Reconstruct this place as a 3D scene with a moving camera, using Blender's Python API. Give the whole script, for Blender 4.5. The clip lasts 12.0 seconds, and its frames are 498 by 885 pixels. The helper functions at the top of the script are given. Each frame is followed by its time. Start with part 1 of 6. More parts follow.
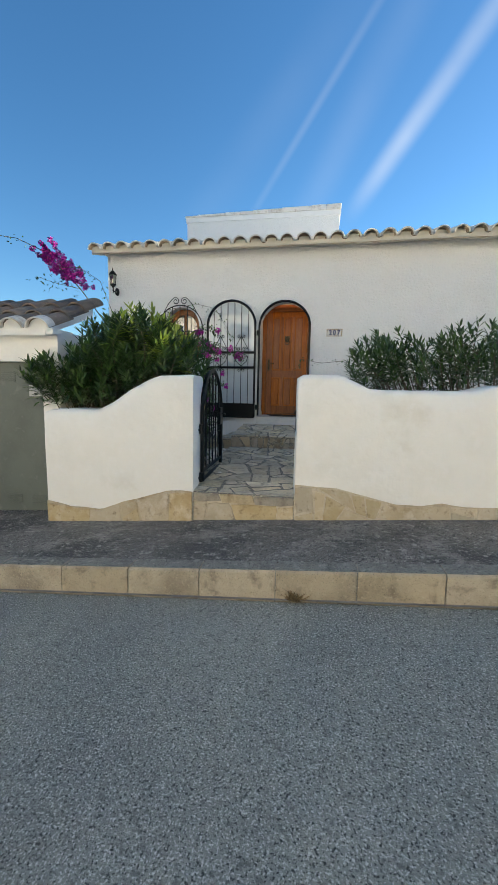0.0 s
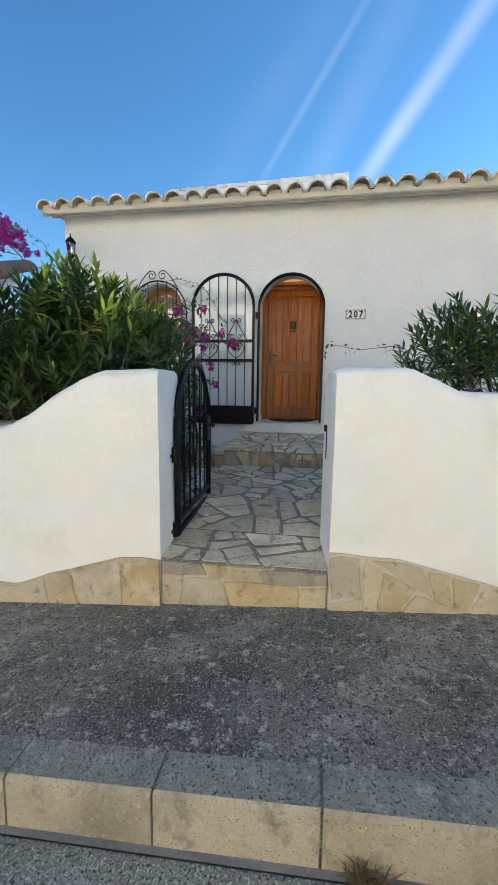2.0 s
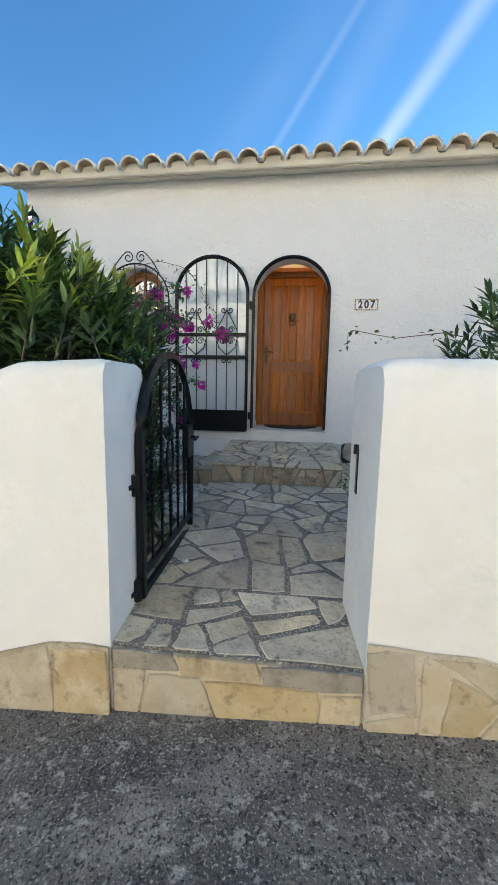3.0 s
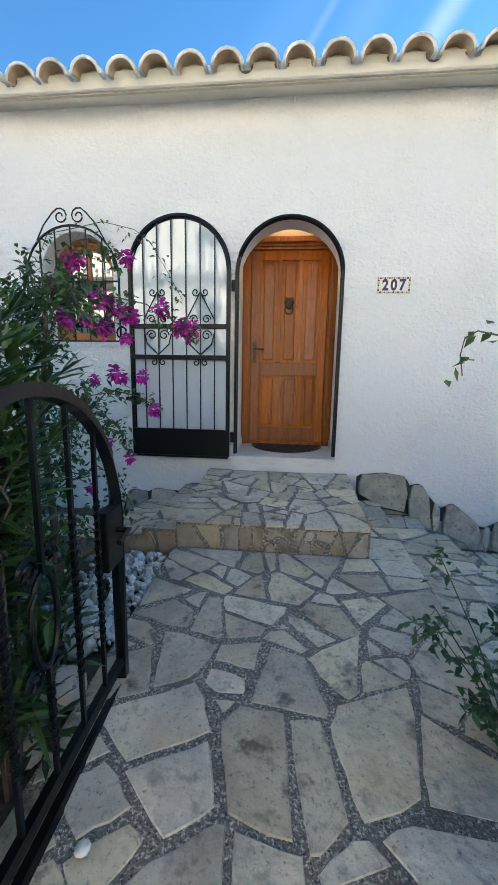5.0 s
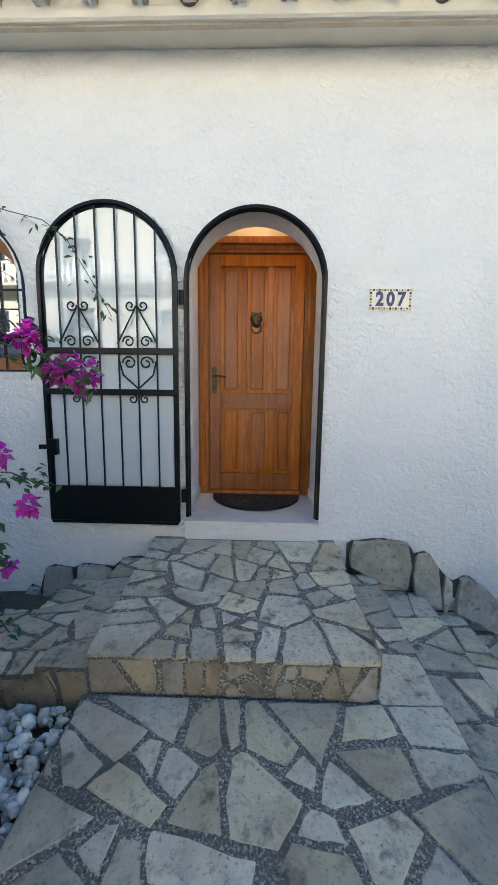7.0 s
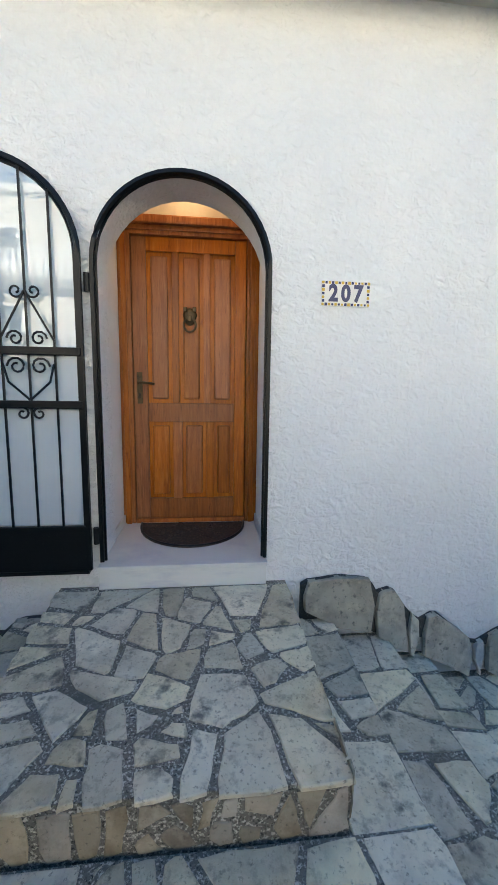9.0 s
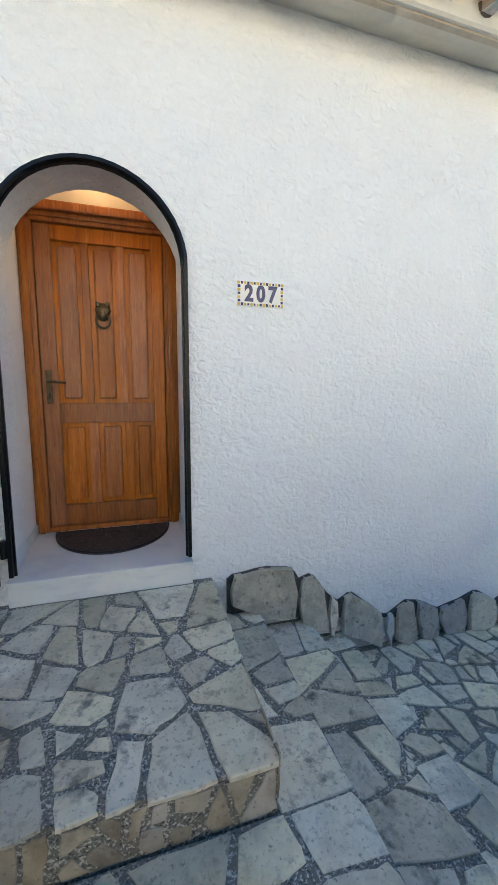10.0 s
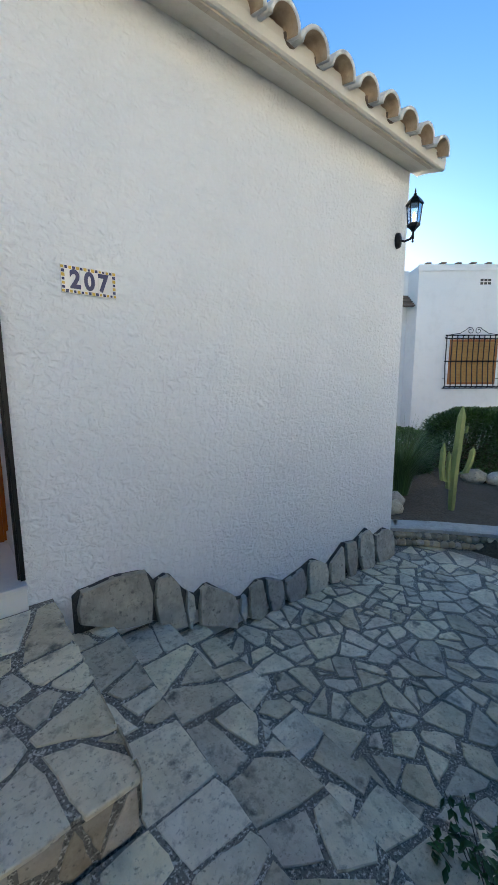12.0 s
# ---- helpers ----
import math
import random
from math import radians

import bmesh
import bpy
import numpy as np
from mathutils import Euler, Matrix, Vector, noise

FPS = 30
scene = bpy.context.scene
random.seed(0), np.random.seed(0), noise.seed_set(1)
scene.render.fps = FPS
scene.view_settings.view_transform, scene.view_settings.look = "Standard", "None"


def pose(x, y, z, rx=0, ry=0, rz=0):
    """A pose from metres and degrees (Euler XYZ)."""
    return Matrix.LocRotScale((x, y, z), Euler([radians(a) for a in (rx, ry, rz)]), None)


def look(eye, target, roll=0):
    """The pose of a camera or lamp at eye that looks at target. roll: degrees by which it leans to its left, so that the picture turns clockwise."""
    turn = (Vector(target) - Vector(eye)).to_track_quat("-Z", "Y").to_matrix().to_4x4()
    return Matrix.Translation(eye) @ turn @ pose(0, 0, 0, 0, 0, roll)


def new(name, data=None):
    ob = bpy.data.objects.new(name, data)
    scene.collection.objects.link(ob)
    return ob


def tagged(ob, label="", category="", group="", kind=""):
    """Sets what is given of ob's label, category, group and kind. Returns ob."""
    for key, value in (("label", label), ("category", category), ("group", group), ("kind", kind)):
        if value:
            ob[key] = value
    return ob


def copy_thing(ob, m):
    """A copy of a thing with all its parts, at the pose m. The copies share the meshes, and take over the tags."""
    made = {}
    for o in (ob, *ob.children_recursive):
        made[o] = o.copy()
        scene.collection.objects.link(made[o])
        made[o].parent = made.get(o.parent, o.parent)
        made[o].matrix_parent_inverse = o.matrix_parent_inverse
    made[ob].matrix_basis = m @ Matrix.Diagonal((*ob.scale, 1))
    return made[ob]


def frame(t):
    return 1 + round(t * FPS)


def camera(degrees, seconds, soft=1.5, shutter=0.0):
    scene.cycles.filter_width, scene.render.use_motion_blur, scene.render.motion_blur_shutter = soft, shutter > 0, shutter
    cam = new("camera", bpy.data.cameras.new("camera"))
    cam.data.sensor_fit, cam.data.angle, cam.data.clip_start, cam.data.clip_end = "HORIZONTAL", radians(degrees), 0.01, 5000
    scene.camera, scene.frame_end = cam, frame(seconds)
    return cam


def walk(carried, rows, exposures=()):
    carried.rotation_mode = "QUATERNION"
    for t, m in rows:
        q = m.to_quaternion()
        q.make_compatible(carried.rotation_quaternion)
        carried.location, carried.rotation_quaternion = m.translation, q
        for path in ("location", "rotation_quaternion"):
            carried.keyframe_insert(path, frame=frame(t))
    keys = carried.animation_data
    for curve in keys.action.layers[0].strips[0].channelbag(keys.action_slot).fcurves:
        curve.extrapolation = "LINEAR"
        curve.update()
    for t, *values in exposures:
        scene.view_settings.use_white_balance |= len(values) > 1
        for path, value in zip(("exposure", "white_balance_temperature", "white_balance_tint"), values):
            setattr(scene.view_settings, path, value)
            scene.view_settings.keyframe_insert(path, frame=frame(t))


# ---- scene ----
import itertools
EXPOSURE = 2.52
cam = camera(65.7, 12.0)
PATH = [
    (0, (0.697, -7.764, 0.513), (0.356, -5.812, 0.248), 1.1),
    (0.5, (0.648, -7.356, 0.566), (0.3, -5.406, 0.289), 0.6),
    (1, (0.511, -6.972, 0.553), (0.172, -5.021, 0.275), 0.8),
    (1.5, (0.403, -6.594, 0.553), (0.081, -4.639, 0.279), 1.0),
    (2, (0.357, -6.136, 0.564), (0.044, -4.181, 0.278), 0.7),
    (2.5, (0.279, -5.716, 0.541), (-0.012, -3.757, 0.264), 1.0),
    (4.3, (0.089, -4.292, 0.753), (-0.143, -2.33, 0.445), 0.8),
    (4.5, (0.081, -4.183, 0.785), (-0.145, -2.224, 0.447), 0.9),
    (5, (0.042, -3.866, 0.799), (-0.159, -1.905, 0.462), 1.0),
    (5.5, (0.023, -3.568, 0.82), (-0.118, -1.6, 0.492), 0.9),
    (6, (0.062, -3.271, 0.956), (-0.041, -1.295, 0.661), 0.9),
    (6.5, (0.06, -3.122, 1.004), (-0.016, -1.144, 0.724), 1.0),
    (6.7, (0.057, -3.033, 1.012), (-0.017, -1.056, 0.725), 0.8),
    (8.3, (0.119, -2.397, 1.074), (0.171, -0.417, 0.799), 1.0),
    (8.5, (0.137, -2.362, 1.063), (0.207, -0.381, 0.794), 0.9),
    (9, (0.151, -2.34, 1.064), (0.354, -0.368, 0.802), 0.8),
    (9.5, (0.161, -2.343, 1.073), (0.543, -0.399, 0.802), 0.6),
    (10, (0.178, -2.355, 1.071), (0.753, -0.458, 0.799), 0.3),
    (10.5, (0.184, -2.356, 1.056), (0.957, -0.53, 0.791), 0.1),
    (11, (0.2, -2.361, 1.065), (1.146, -0.621, 0.787), -0.1),
    (11.5, (0.202, -2.353, 1.071), (1.313, -0.715, 0.784), -0.1),
    (12, (0.221, -2.343, 1.087), (1.464, -0.806, 0.782), -0.2),
]
walk(cam, [(t, look(eye, target, roll)) for t, eye, target, roll in PATH], exposures=[(t, EXPOSURE + e, kelvin, 8.0) for t, e, kelvin in ((0.0, -0.66, 6900), (1.0, -0.51, 6900), (2.5, -0.36, 6850), (4.5, -0.03, 6700), (6.5, 0.02, 6650), (8.5, 0.08, 6650), (9.5, 0.04, 6650), (10.5, -0.06, 6600), (11.0, -0.24, 6500), (11.5, -0.34, 6450), (12.0, -0.52, 6450))])

# ---- light ----
SUN_AZ, SUN_EL = 55.0, 13.5   # degrees from +y towards +x, and above the horizon
world = bpy.data.worlds.new("world")
scene.world = world
world.use_nodes = True
wn, wl = world.node_tree.nodes, world.node_tree.links
wn.clear()
sky = wn.new("ShaderNodeTexSky")
sky.sky_type, sky.sun_disc = "NISHITA", False
sky.sun_elevation, sky.sun_rotation = radians(SUN_EL), radians(SUN_AZ)
sky.air_density, sky.dust_density, sky.ozone_density = 1.0, 0.15, 4.0
wbg = wn.new("ShaderNodeBackground")
wbg.inputs["Strength"].default_value = 0.072
wout = wn.new("ShaderNodeOutputWorld")
# thin cirrus trails high in the sky: bands round great circles, ragged by noise
wco = wn.new("ShaderNodeTexCoord")
deep = wn.new("ShaderNodeHueSaturation")
deep.inputs["Saturation"].default_value = 1.13
wl.new(sky.outputs[0], deep.inputs["Color"])
wcol = deep.outputs[0]
TRAILS = [((0.7831, 0.3578, -0.5086), (0.05, 0.83, 0.55), 0.012, 0.08), ((0.8034, 0.1891, -0.5646), (0.26, 0.76, 0.60), 0.030, 0.27), ((0.8644, 0.2303, -0.4470), (0.06, 0.83, 0.55), 0.05, 0.05), ((0.70, 0.45, -0.555), (-0.12, 0.83, 0.55), 0.06, 0.025)]
for normal, middle, width, amount in TRAILS:
    dot = wn.new("ShaderNodeVectorMath")
    dot.operation = "DOT_PRODUCT"
    dot.inputs[1].default_value = normal
    wl.new(wco.outputs["Generated"], dot.inputs[0])
    ab = wn.new("ShaderNodeMath")
    ab.operation = "ABSOLUTE"
    wl.new(dot.outputs["Value"], ab.inputs[0])
    edge = wn.new("ShaderNodeMapRange")
    edge.interpolation_type = "SMOOTHSTEP"
    edge.inputs["From Min"].default_value, edge.inputs["From Max"].default_value = width, 0.0
    wl.new(ab.outputs[0], edge.inputs["Value"])
    near = wn.new("ShaderNodeVectorMath")
    near.operation = "DOT_PRODUCT"
    near.inputs[1].default_value = Vector(middle).normalized()
    wl.new(wco.outputs["Generated"], near.inputs[0])
    fade = wn.new("ShaderNodeMapRange")
    fade.interpolation_type = "SMOOTHSTEP"
    fade.inputs["From Min"].default_value, fade.inputs["From Max"].default_value = 0.93, 0.985
    wl.new(near.outputs["Value"], fade.inputs["Value"])
    rag = wn.new("ShaderNodeTexNoise")
    rag.inputs["Scale"].default_value, rag.inputs["Detail"].default_value = 5.0, 4.0
    wl.new(wco.outputs["Generated"], rag.inputs["Vector"])
    m1, m2, m3 = (wn.new("ShaderNodeMath") for _ in range(3))
    for m in (m1, m2, m3):
        m.operation = "MULTIPLY"
    wl.new(edge.outputs[0], m1.inputs[0])
    wl.new(fade.outputs[0], m1.inputs[1])
    wl.new(m1.outputs[0], m2.inputs[0])
    wl.new(rag.outputs["Fac"], m2.inputs[1])
    wl.new(m2.outputs[0], m3.inputs[0])
    m3.inputs[1].default_value = amount * 1.5
    mixn = wn.new("ShaderNodeMix")
    mixn.data_type = "RGBA"
    wl.new(m3.outputs[0], mixn.inputs[0])
    wl.new(wcol, mixn.inputs[6])
    mixn.inputs[7].default_value = (4.6, 4.8, 5.0, 1)
    wcol = mixn.outputs[2]
wl.new(wcol, wbg.inputs["Color"])
wl.new(wbg.outputs[0], wout.inputs["Surface"])
sun = new("sun", bpy.data.lights.new("sun", "SUN"))
sun.data.energy, sun.data.angle, sun.data.color = 5.0, radians(0.5), (1.0, 0.96, 0.89)
_a, _e = radians(SUN_AZ), radians(SUN_EL)
sun.matrix_world = look((20 * math.sin(_a), 20 * math.cos(_a), 20 * math.tan(_e)), (0, 0, 0))


# ---- materials ----
def material(name, base, rough=0.8, metal=0.0, spots=(), bump=0.0, bump_scale=60.0, vary=0.0, island=0.0, satur=0.2, spec=0.5, stretch=(1, 1, 1), coat=0.0, distort=0.0):
    """base colour; spots: (noise scale, colour, low, high) stains; bump: relief height in metres; vary, island: brightness change from piece to piece."""
    m = bpy.data.materials.new(name)
    m.use_nodes = True
    n, l = m.node_tree.nodes, m.node_tree.links
    b = n["Principled BSDF"]
    b.inputs["Roughness"].default_value, b.inputs["Metallic"].default_value = rough, metal
    b.inputs["Specular IOR Level"].default_value = spec
    b.inputs["Coat Weight"].default_value = coat
    b.inputs["Coat Roughness"].default_value = 0.02 if coat == 1.0 else 0.15
    tc, mp = n.new("ShaderNodeTexCoord"), n.new("ShaderNodeMapping")
    mp.inputs["Scale"].default_value = stretch
    geo = n.new("ShaderNodeNewGeometry")
    l.new(geo.outputs["Position"], mp.inputs["Vector"])
    rgb = n.new("ShaderNodeRGB")
    rgb.outputs[0].default_value = (*base, 1)
    col = rgb.outputs[0]
    for scale, colour, low, high in spots:
        nz = n.new("ShaderNodeTexNoise")
        nz.inputs["Scale"].default_value, nz.inputs["Detail"].default_value, nz.inputs["Roughness"].default_value = scale, 6, 0.62
        l.new(mp.outputs[0], nz.inputs["Vector"])
        r = n.new("ShaderNodeMapRange")
        r.inputs["From Min"].default_value, r.inputs["From Max"].default_value = low, high
        l.new(nz.outputs["Fac"], r.inputs["Value"])
        mx = n.new("ShaderNodeMix")
        mx.data_type = "RGBA"
        l.new(r.outputs[0], mx.inputs[0])
        l.new(col, mx.inputs[6])
        mx.inputs[7].default_value = (*colour, 1)
        col = mx.outputs[2]
    if vary or island:
        if vary:
            src = n.new("ShaderNodeObjectInfo").outputs["Random"]
        else:
            src = geo.outputs["Random Per Island"]
        r = n.new("ShaderNodeMapRange")
        k = vary or island
        r.inputs["To Min"].default_value, r.inputs["To Max"].default_value = 1 - k, 1 + k
        l.new(src, r.inputs["Value"])
        hs = n.new("ShaderNodeHueSaturation")
        l.new(r.outputs[0], hs.inputs["Value"])
        sw = n.new("ShaderNodeMath")
        sw.operation = "MULTIPLY_ADD"
        sw.inputs[1].default_value, sw.inputs[2].default_value = satur, 1 - satur / 2
        fr = n.new("ShaderNodeMath")
        fr.operation = "FRACT"
        m7 = n.new("ShaderNodeMath")
        m7.operation = "MULTIPLY"
        m7.inputs[1].default_value = 7.31
        l.new(src, m7.inputs[0])
        l.new(m7.outputs[0], fr.inputs[0])
        l.new(fr.outputs[0], sw.inputs[0])
        l.new(sw.outputs[0], hs.inputs["Saturation"])
        l.new(col, hs.inputs["Color"])
        col = hs.outputs[0]
    l.new(col, b.inputs["Base Color"])
    if bump:
        nz = n.new("ShaderNodeTexNoise")
        nz.inputs["Scale"].default_value, nz.inputs["Detail"].default_value, nz.inputs["Distortion"].default_value = bump_scale, 5, distort
        l.new(mp.outputs[0], nz.inputs["Vector"])
        bp = n.new("ShaderNodeBump")
        bp.inputs["Distance"].default_value, bp.inputs["Strength"].default_value = bump, 1.0
        l.new(nz.outputs["Fac"], bp.inputs["Height"])
        l.new(bp.outputs[0], b.inputs["Normal"])
    return m


STUCCO = material("stucco", (0.80, 0.79, 0.77), 0.9, spots=[(1.3, (0.75, 0.74, 0.71), 0.45, 0.8), (25, (0.83, 0.82, 0.80), 0.5, 0.8)], bump=0.026, bump_scale=22, stretch=(1, 1, 1.25), distort=0.8)
PLASTER = material("plaster", (0.82, 0.80, 0.755), 0.9, spots=[(1.1, (0.74, 0.715, 0.66), 0.5, 0.85), (0.7, (0.66, 0.62, 0.54), 0.64, 0.82), (9, (0.84, 0.82, 0.79), 0.5, 0.8)], bump=0.012, bump_scale=11)
WHITE = material("smooth_white", (0.80, 0.79, 0.77), 0.8, spots=[(3, (0.72, 0.71, 0.69), 0.5, 0.85)], bump=0.003, bump_scale=20)
EAVE = material("eave_paint", (0.74, 0.705, 0.62), 0.9, spots=[(4, (0.65, 0.60, 0.50), 0.45, 0.8)], bump=0.004, bump_scale=18)
TILEPLUG = material("tan_tile_mortar", (0.62, 0.55, 0.44), 0.9, spots=[(6, (0.50, 0.41, 0.30), 0.45, 0.75)], bump=0.004, bump_scale=30)
ROAD = material("road_asphalt", (0.315, 0.318, 0.265), 0.85, spots=[(0.6, (0.22, 0.227, 0.197), 0.4, 0.65), (105, (0.60, 0.60, 0.535), 0.53, 0.60), (88, (0.05, 0.053, 0.045), 0.54, 0.62), (28, (0.17, 0.175, 0.15), 0.56, 0.68)], bump=0.012, bump_scale=110)
PAVE = material("pavement_asphalt", (0.195, 0.178, 0.148), 0.9, spots=[(1.2, (0.09, 0.082, 0.07), 0.45, 0.6), (2.6, (0.29, 0.265, 0.22), 0.52, 0.64), (18, (0.40, 0.375, 0.32), 0.56, 0.64), (30, (0.06, 0.055, 0.047), 0.55, 0.64), (95, (0.44, 0.42, 0.37), 0.56, 0.63), (75, (0.03, 0.028, 0.025), 0.54, 0.64)], bump=0.014, bump_scale=80)
KERB = material("kerb_concrete", (0.42, 0.355, 0.255), 0.9, spots=[(2.2, (0.27, 0.225, 0.16), 0.46, 0.66), (9, (0.20, 0.17, 0.125), 0.54, 0.72), (40, (0.50, 0.44, 0.33), 0.55, 0.75), (120, (0.13, 0.11, 0.08), 0.58, 0.67)], bump=0.008, bump_scale=60, vary=0.07)
KERBTOP = material("kerb_top_grime", (0.26, 0.25, 0.205), 0.95, spots=[(5, (0.15, 0.142, 0.12), 0.45, 0.7), (18, (0.38, 0.36, 0.30), 0.54, 0.66), (60, (0.40, 0.38, 0.32), 0.55, 0.70), (80, (0.055, 0.052, 0.045), 0.55, 0.65)], bump=0.010, bump_scale=80)
GUTTER = material("gutter_concrete", (0.24, 0.235, 0.225), 0.9, spots=[(5, (0.16, 0.155, 0.15), 0.45, 0.7), (60, (0.32, 0.31, 0.29), 0.55, 0.75)], bump=0.005, bump_scale=60)
LIME = material("yellow_limestone", (0.50, 0.415, 0.28), 0.85, spots=[(2.5, (0.36, 0.265, 0.15), 0.48, 0.70), (7, (0.57, 0.50, 0.38), 0.50, 0.7), (12, (0.23, 0.165, 0.10), 0.57, 0.72), (40, (0.30, 0.235, 0.15), 0.6, 0.75)], bump=0.012, bump_scale=14, vary=0.14, satur=0.5)
FLAG = material("grey_flagstone", (0.69, 0.60, 0.425), 0.62, spots=[(4, (0.50, 0.43, 0.30), 0.45, 0.72), (9, (0.74, 0.655, 0.485), 0.52, 0.72), (1.3, (0.36, 0.32, 0.24), 0.50, 0.70), (7, (0.17, 0.155, 0.12), 0.57, 0.67), (22, (0.41, 0.355, 0.255), 0.53, 0.70), (60, (0.27, 0.235, 0.17), 0.57, 0.70), (2.4, (0.55, 0.43, 0.27), 0.56, 0.78)], bump=0.02, bump_scale=13, vary=0.22, satur=0.35)
RISER = material("tan_riser_stone", (0.42, 0.355, 0.26), 0.8, spots=[(6, (0.20, 0.16, 0.11), 0.45, 0.72), (16, (0.50, 0.43, 0.32), 0.5, 0.8), (50, (0.14, 0.115, 0.085), 0.58, 0.72)], bump=0.012, bump_scale=22, vary=0.22, satur=0.6)
BASESTONE = material("slate_base_stone", (0.45, 0.415, 0.345), 0.7, spots=[(5, (0.25, 0.235, 0.195), 0.45, 0.72), (11, (0.56, 0.51, 0.41), 0.5, 0.75), (30, (0.16, 0.15, 0.13), 0.56, 0.70)], bump=0.026, bump_scale=12, vary=0.28, satur=0.8)
MORTAR = material("dark_mortar", (0.215, 0.198, 0.162), 0.95, spots=[(85, (0.60, 0.56, 0.47), 0.51, 0.60), (110, (0.07, 0.064, 0.052), 0.55, 0.63), (4, (0.15, 0.138, 0.11), 0.5, 0.72)], bump=0.012, bump_scale=110)
BEDMORTAR = material("blackened_mortar", (0.055, 0.052, 0.046), 0.95, spots=[(60, (0.13, 0.125, 0.11), 0.55, 0.68)], bump=0.012, bump_scale=70)
MARBLE = material("white_marble", (0.70, 0.69, 0.64), 0.35, spots=[(3, (0.52, 0.52, 0.54), 0.5, 0.75)], stretch=(1, 1, 4))
IRON = material("black_iron", (0.005, 0.005, 0.005), 0.38, spots=[(30, (0.02, 0.02, 0.019), 0.6, 0.8)], bump=0.001, bump_scale=60, spec=0.3)
WOOD = material("varnished_pine", (0.36, 0.112, 0.019), 0.42, spots=[(2.5, (0.17, 0.044, 0.011), 0.45, 0.74), (9, (0.45, 0.17, 0.045), 0.5, 0.75), (22, (0.17, 0.046, 0.010), 0.55, 0.70)], bump=0.0015, bump_scale=14, stretch=(7, 7, 0.5), vary=0.28, coat=0.10, spec=0.3)
BROWNWOOD = material("brown_window_wood", (0.36, 0.13, 0.035), 0.42, spots=[(8, (0.22, 0.075, 0.02), 0.45, 0.75)], stretch=(6, 6, 1))
SOIL = material("soil", (0.11, 0.082, 0.052), 0.95, spots=[(6, (0.14, 0.11, 0.08), 0.5, 0.75), (50, (0.05, 0.04, 0.03), 0.5, 0.7)], bump=0.03, bump_scale=25)
TILE = material("limewashed_tile", (0.72, 0.69, 0.63), 0.9, spots=[(7, (0.46, 0.40, 0.33), 0.5, 0.72), (30, (0.74, 0.71, 0.66), 0.5, 0.75)], bump=0.004, bump_scale=40, vary=0.1, satur=0.4)
TILEIN = material("terracotta_inside", (0.50, 0.375, 0.25), 0.9, spots=[(9, (0.34, 0.235, 0.145), 0.45, 0.7)], bump=0.003, bump_scale=40)
DARKTILE = material("weathered_brown_tile", (0.21, 0.155, 0.115), 0.9, spots=[(5, (0.11, 0.085, 0.068), 0.45, 0.7), (20, (0.30, 0.235, 0.18), 0.55, 0.8)], bump=0.004, bump_scale=30, vary=0.3)
GREYMETAL = material("grey_painted_metal", (0.125, 0.142, 0.122), 0.5, spots=[(2, (0.095, 0.108, 0.093), 0.45, 0.7), (8, (0.17, 0.185, 0.165), 0.58, 0.75)])
PALEMETAL = material("pale_plate", (0.5, 0.5, 0.48), 0.5)
BRONZE = material("aged_bronze", (0.10, 0.07, 0.035), 0.4, 0.8, spots=[(40, (0.03, 0.025, 0.02), 0.5, 0.7)])
RUBBER = material("brown_mat", (0.035, 0.025, 0.02), 0.8, spots=[(60, (0.09, 0.06, 0.04), 0.5, 0.65)], bump=0.006, bump_scale=45)
OLEANDER = material("oleander_leaf", (0.048, 0.096, 0.020), 0.32, spots=[(3, (0.07, 0.125, 0.03), 0.5, 0.75)], island=0.5, spec=0.5)
# the same leaves in a lighter yellow-green, with sunlight put into the colour
SUNLITLEAF = material("sunlit_leaf", (0.30, 0.38, 0.07), 0.4, island=0.4, spec=0.4)
BOUGLEAF = material("bougainvillea_leaf", (0.05, 0.105, 0.026), 0.45, island=0.5, spec=0.4)
BRACT = material("magenta_bract", (0.50, 0.022, 0.36), 0.6, island=0.4)
BARK = material("bark", (0.13, 0.10, 0.07), 0.9, spots=[(20, (0.07, 0.055, 0.04), 0.45, 0.7)], bump=0.004, bump_scale=60)
PEBBLE = material("white_pebble", (0.62, 0.60, 0.55), 0.65, spots=[(25, (0.40, 0.37, 0.31), 0.5, 0.75)], island=0.5)
GLASS_DARK = material("dark_pane", (0.02, 0.025, 0.03), 0.05)


def clear_glass(name):
    m = bpy.data.materials.new(name)
    m.use_nodes = True
    n, l = m.node_tree.nodes, m.node_tree.links
    n.clear()
    out, mix, tr, gl = n.new("ShaderNodeOutputMaterial"), n.new("ShaderNodeMixShader"), n.new("ShaderNodeBsdfTransparent"), n.new("ShaderNodeBsdfGlossy")
    gl.inputs["Roughness"].default_value = 0.01
    tr.inputs["Color"].default_value = (0.93, 0.95, 0.95, 1)
    fr = n.new("ShaderNodeFresnel")
    fr.inputs["IOR"].default_value = 1.9
    l.new(fr.outputs[0], mix.inputs[0])
    l.new(tr.outputs[0], mix.inputs[1])
    l.new(gl.outputs[0], mix.inputs[2])
    l.new(mix.outputs[0], out.inputs["Surface"])
    return m


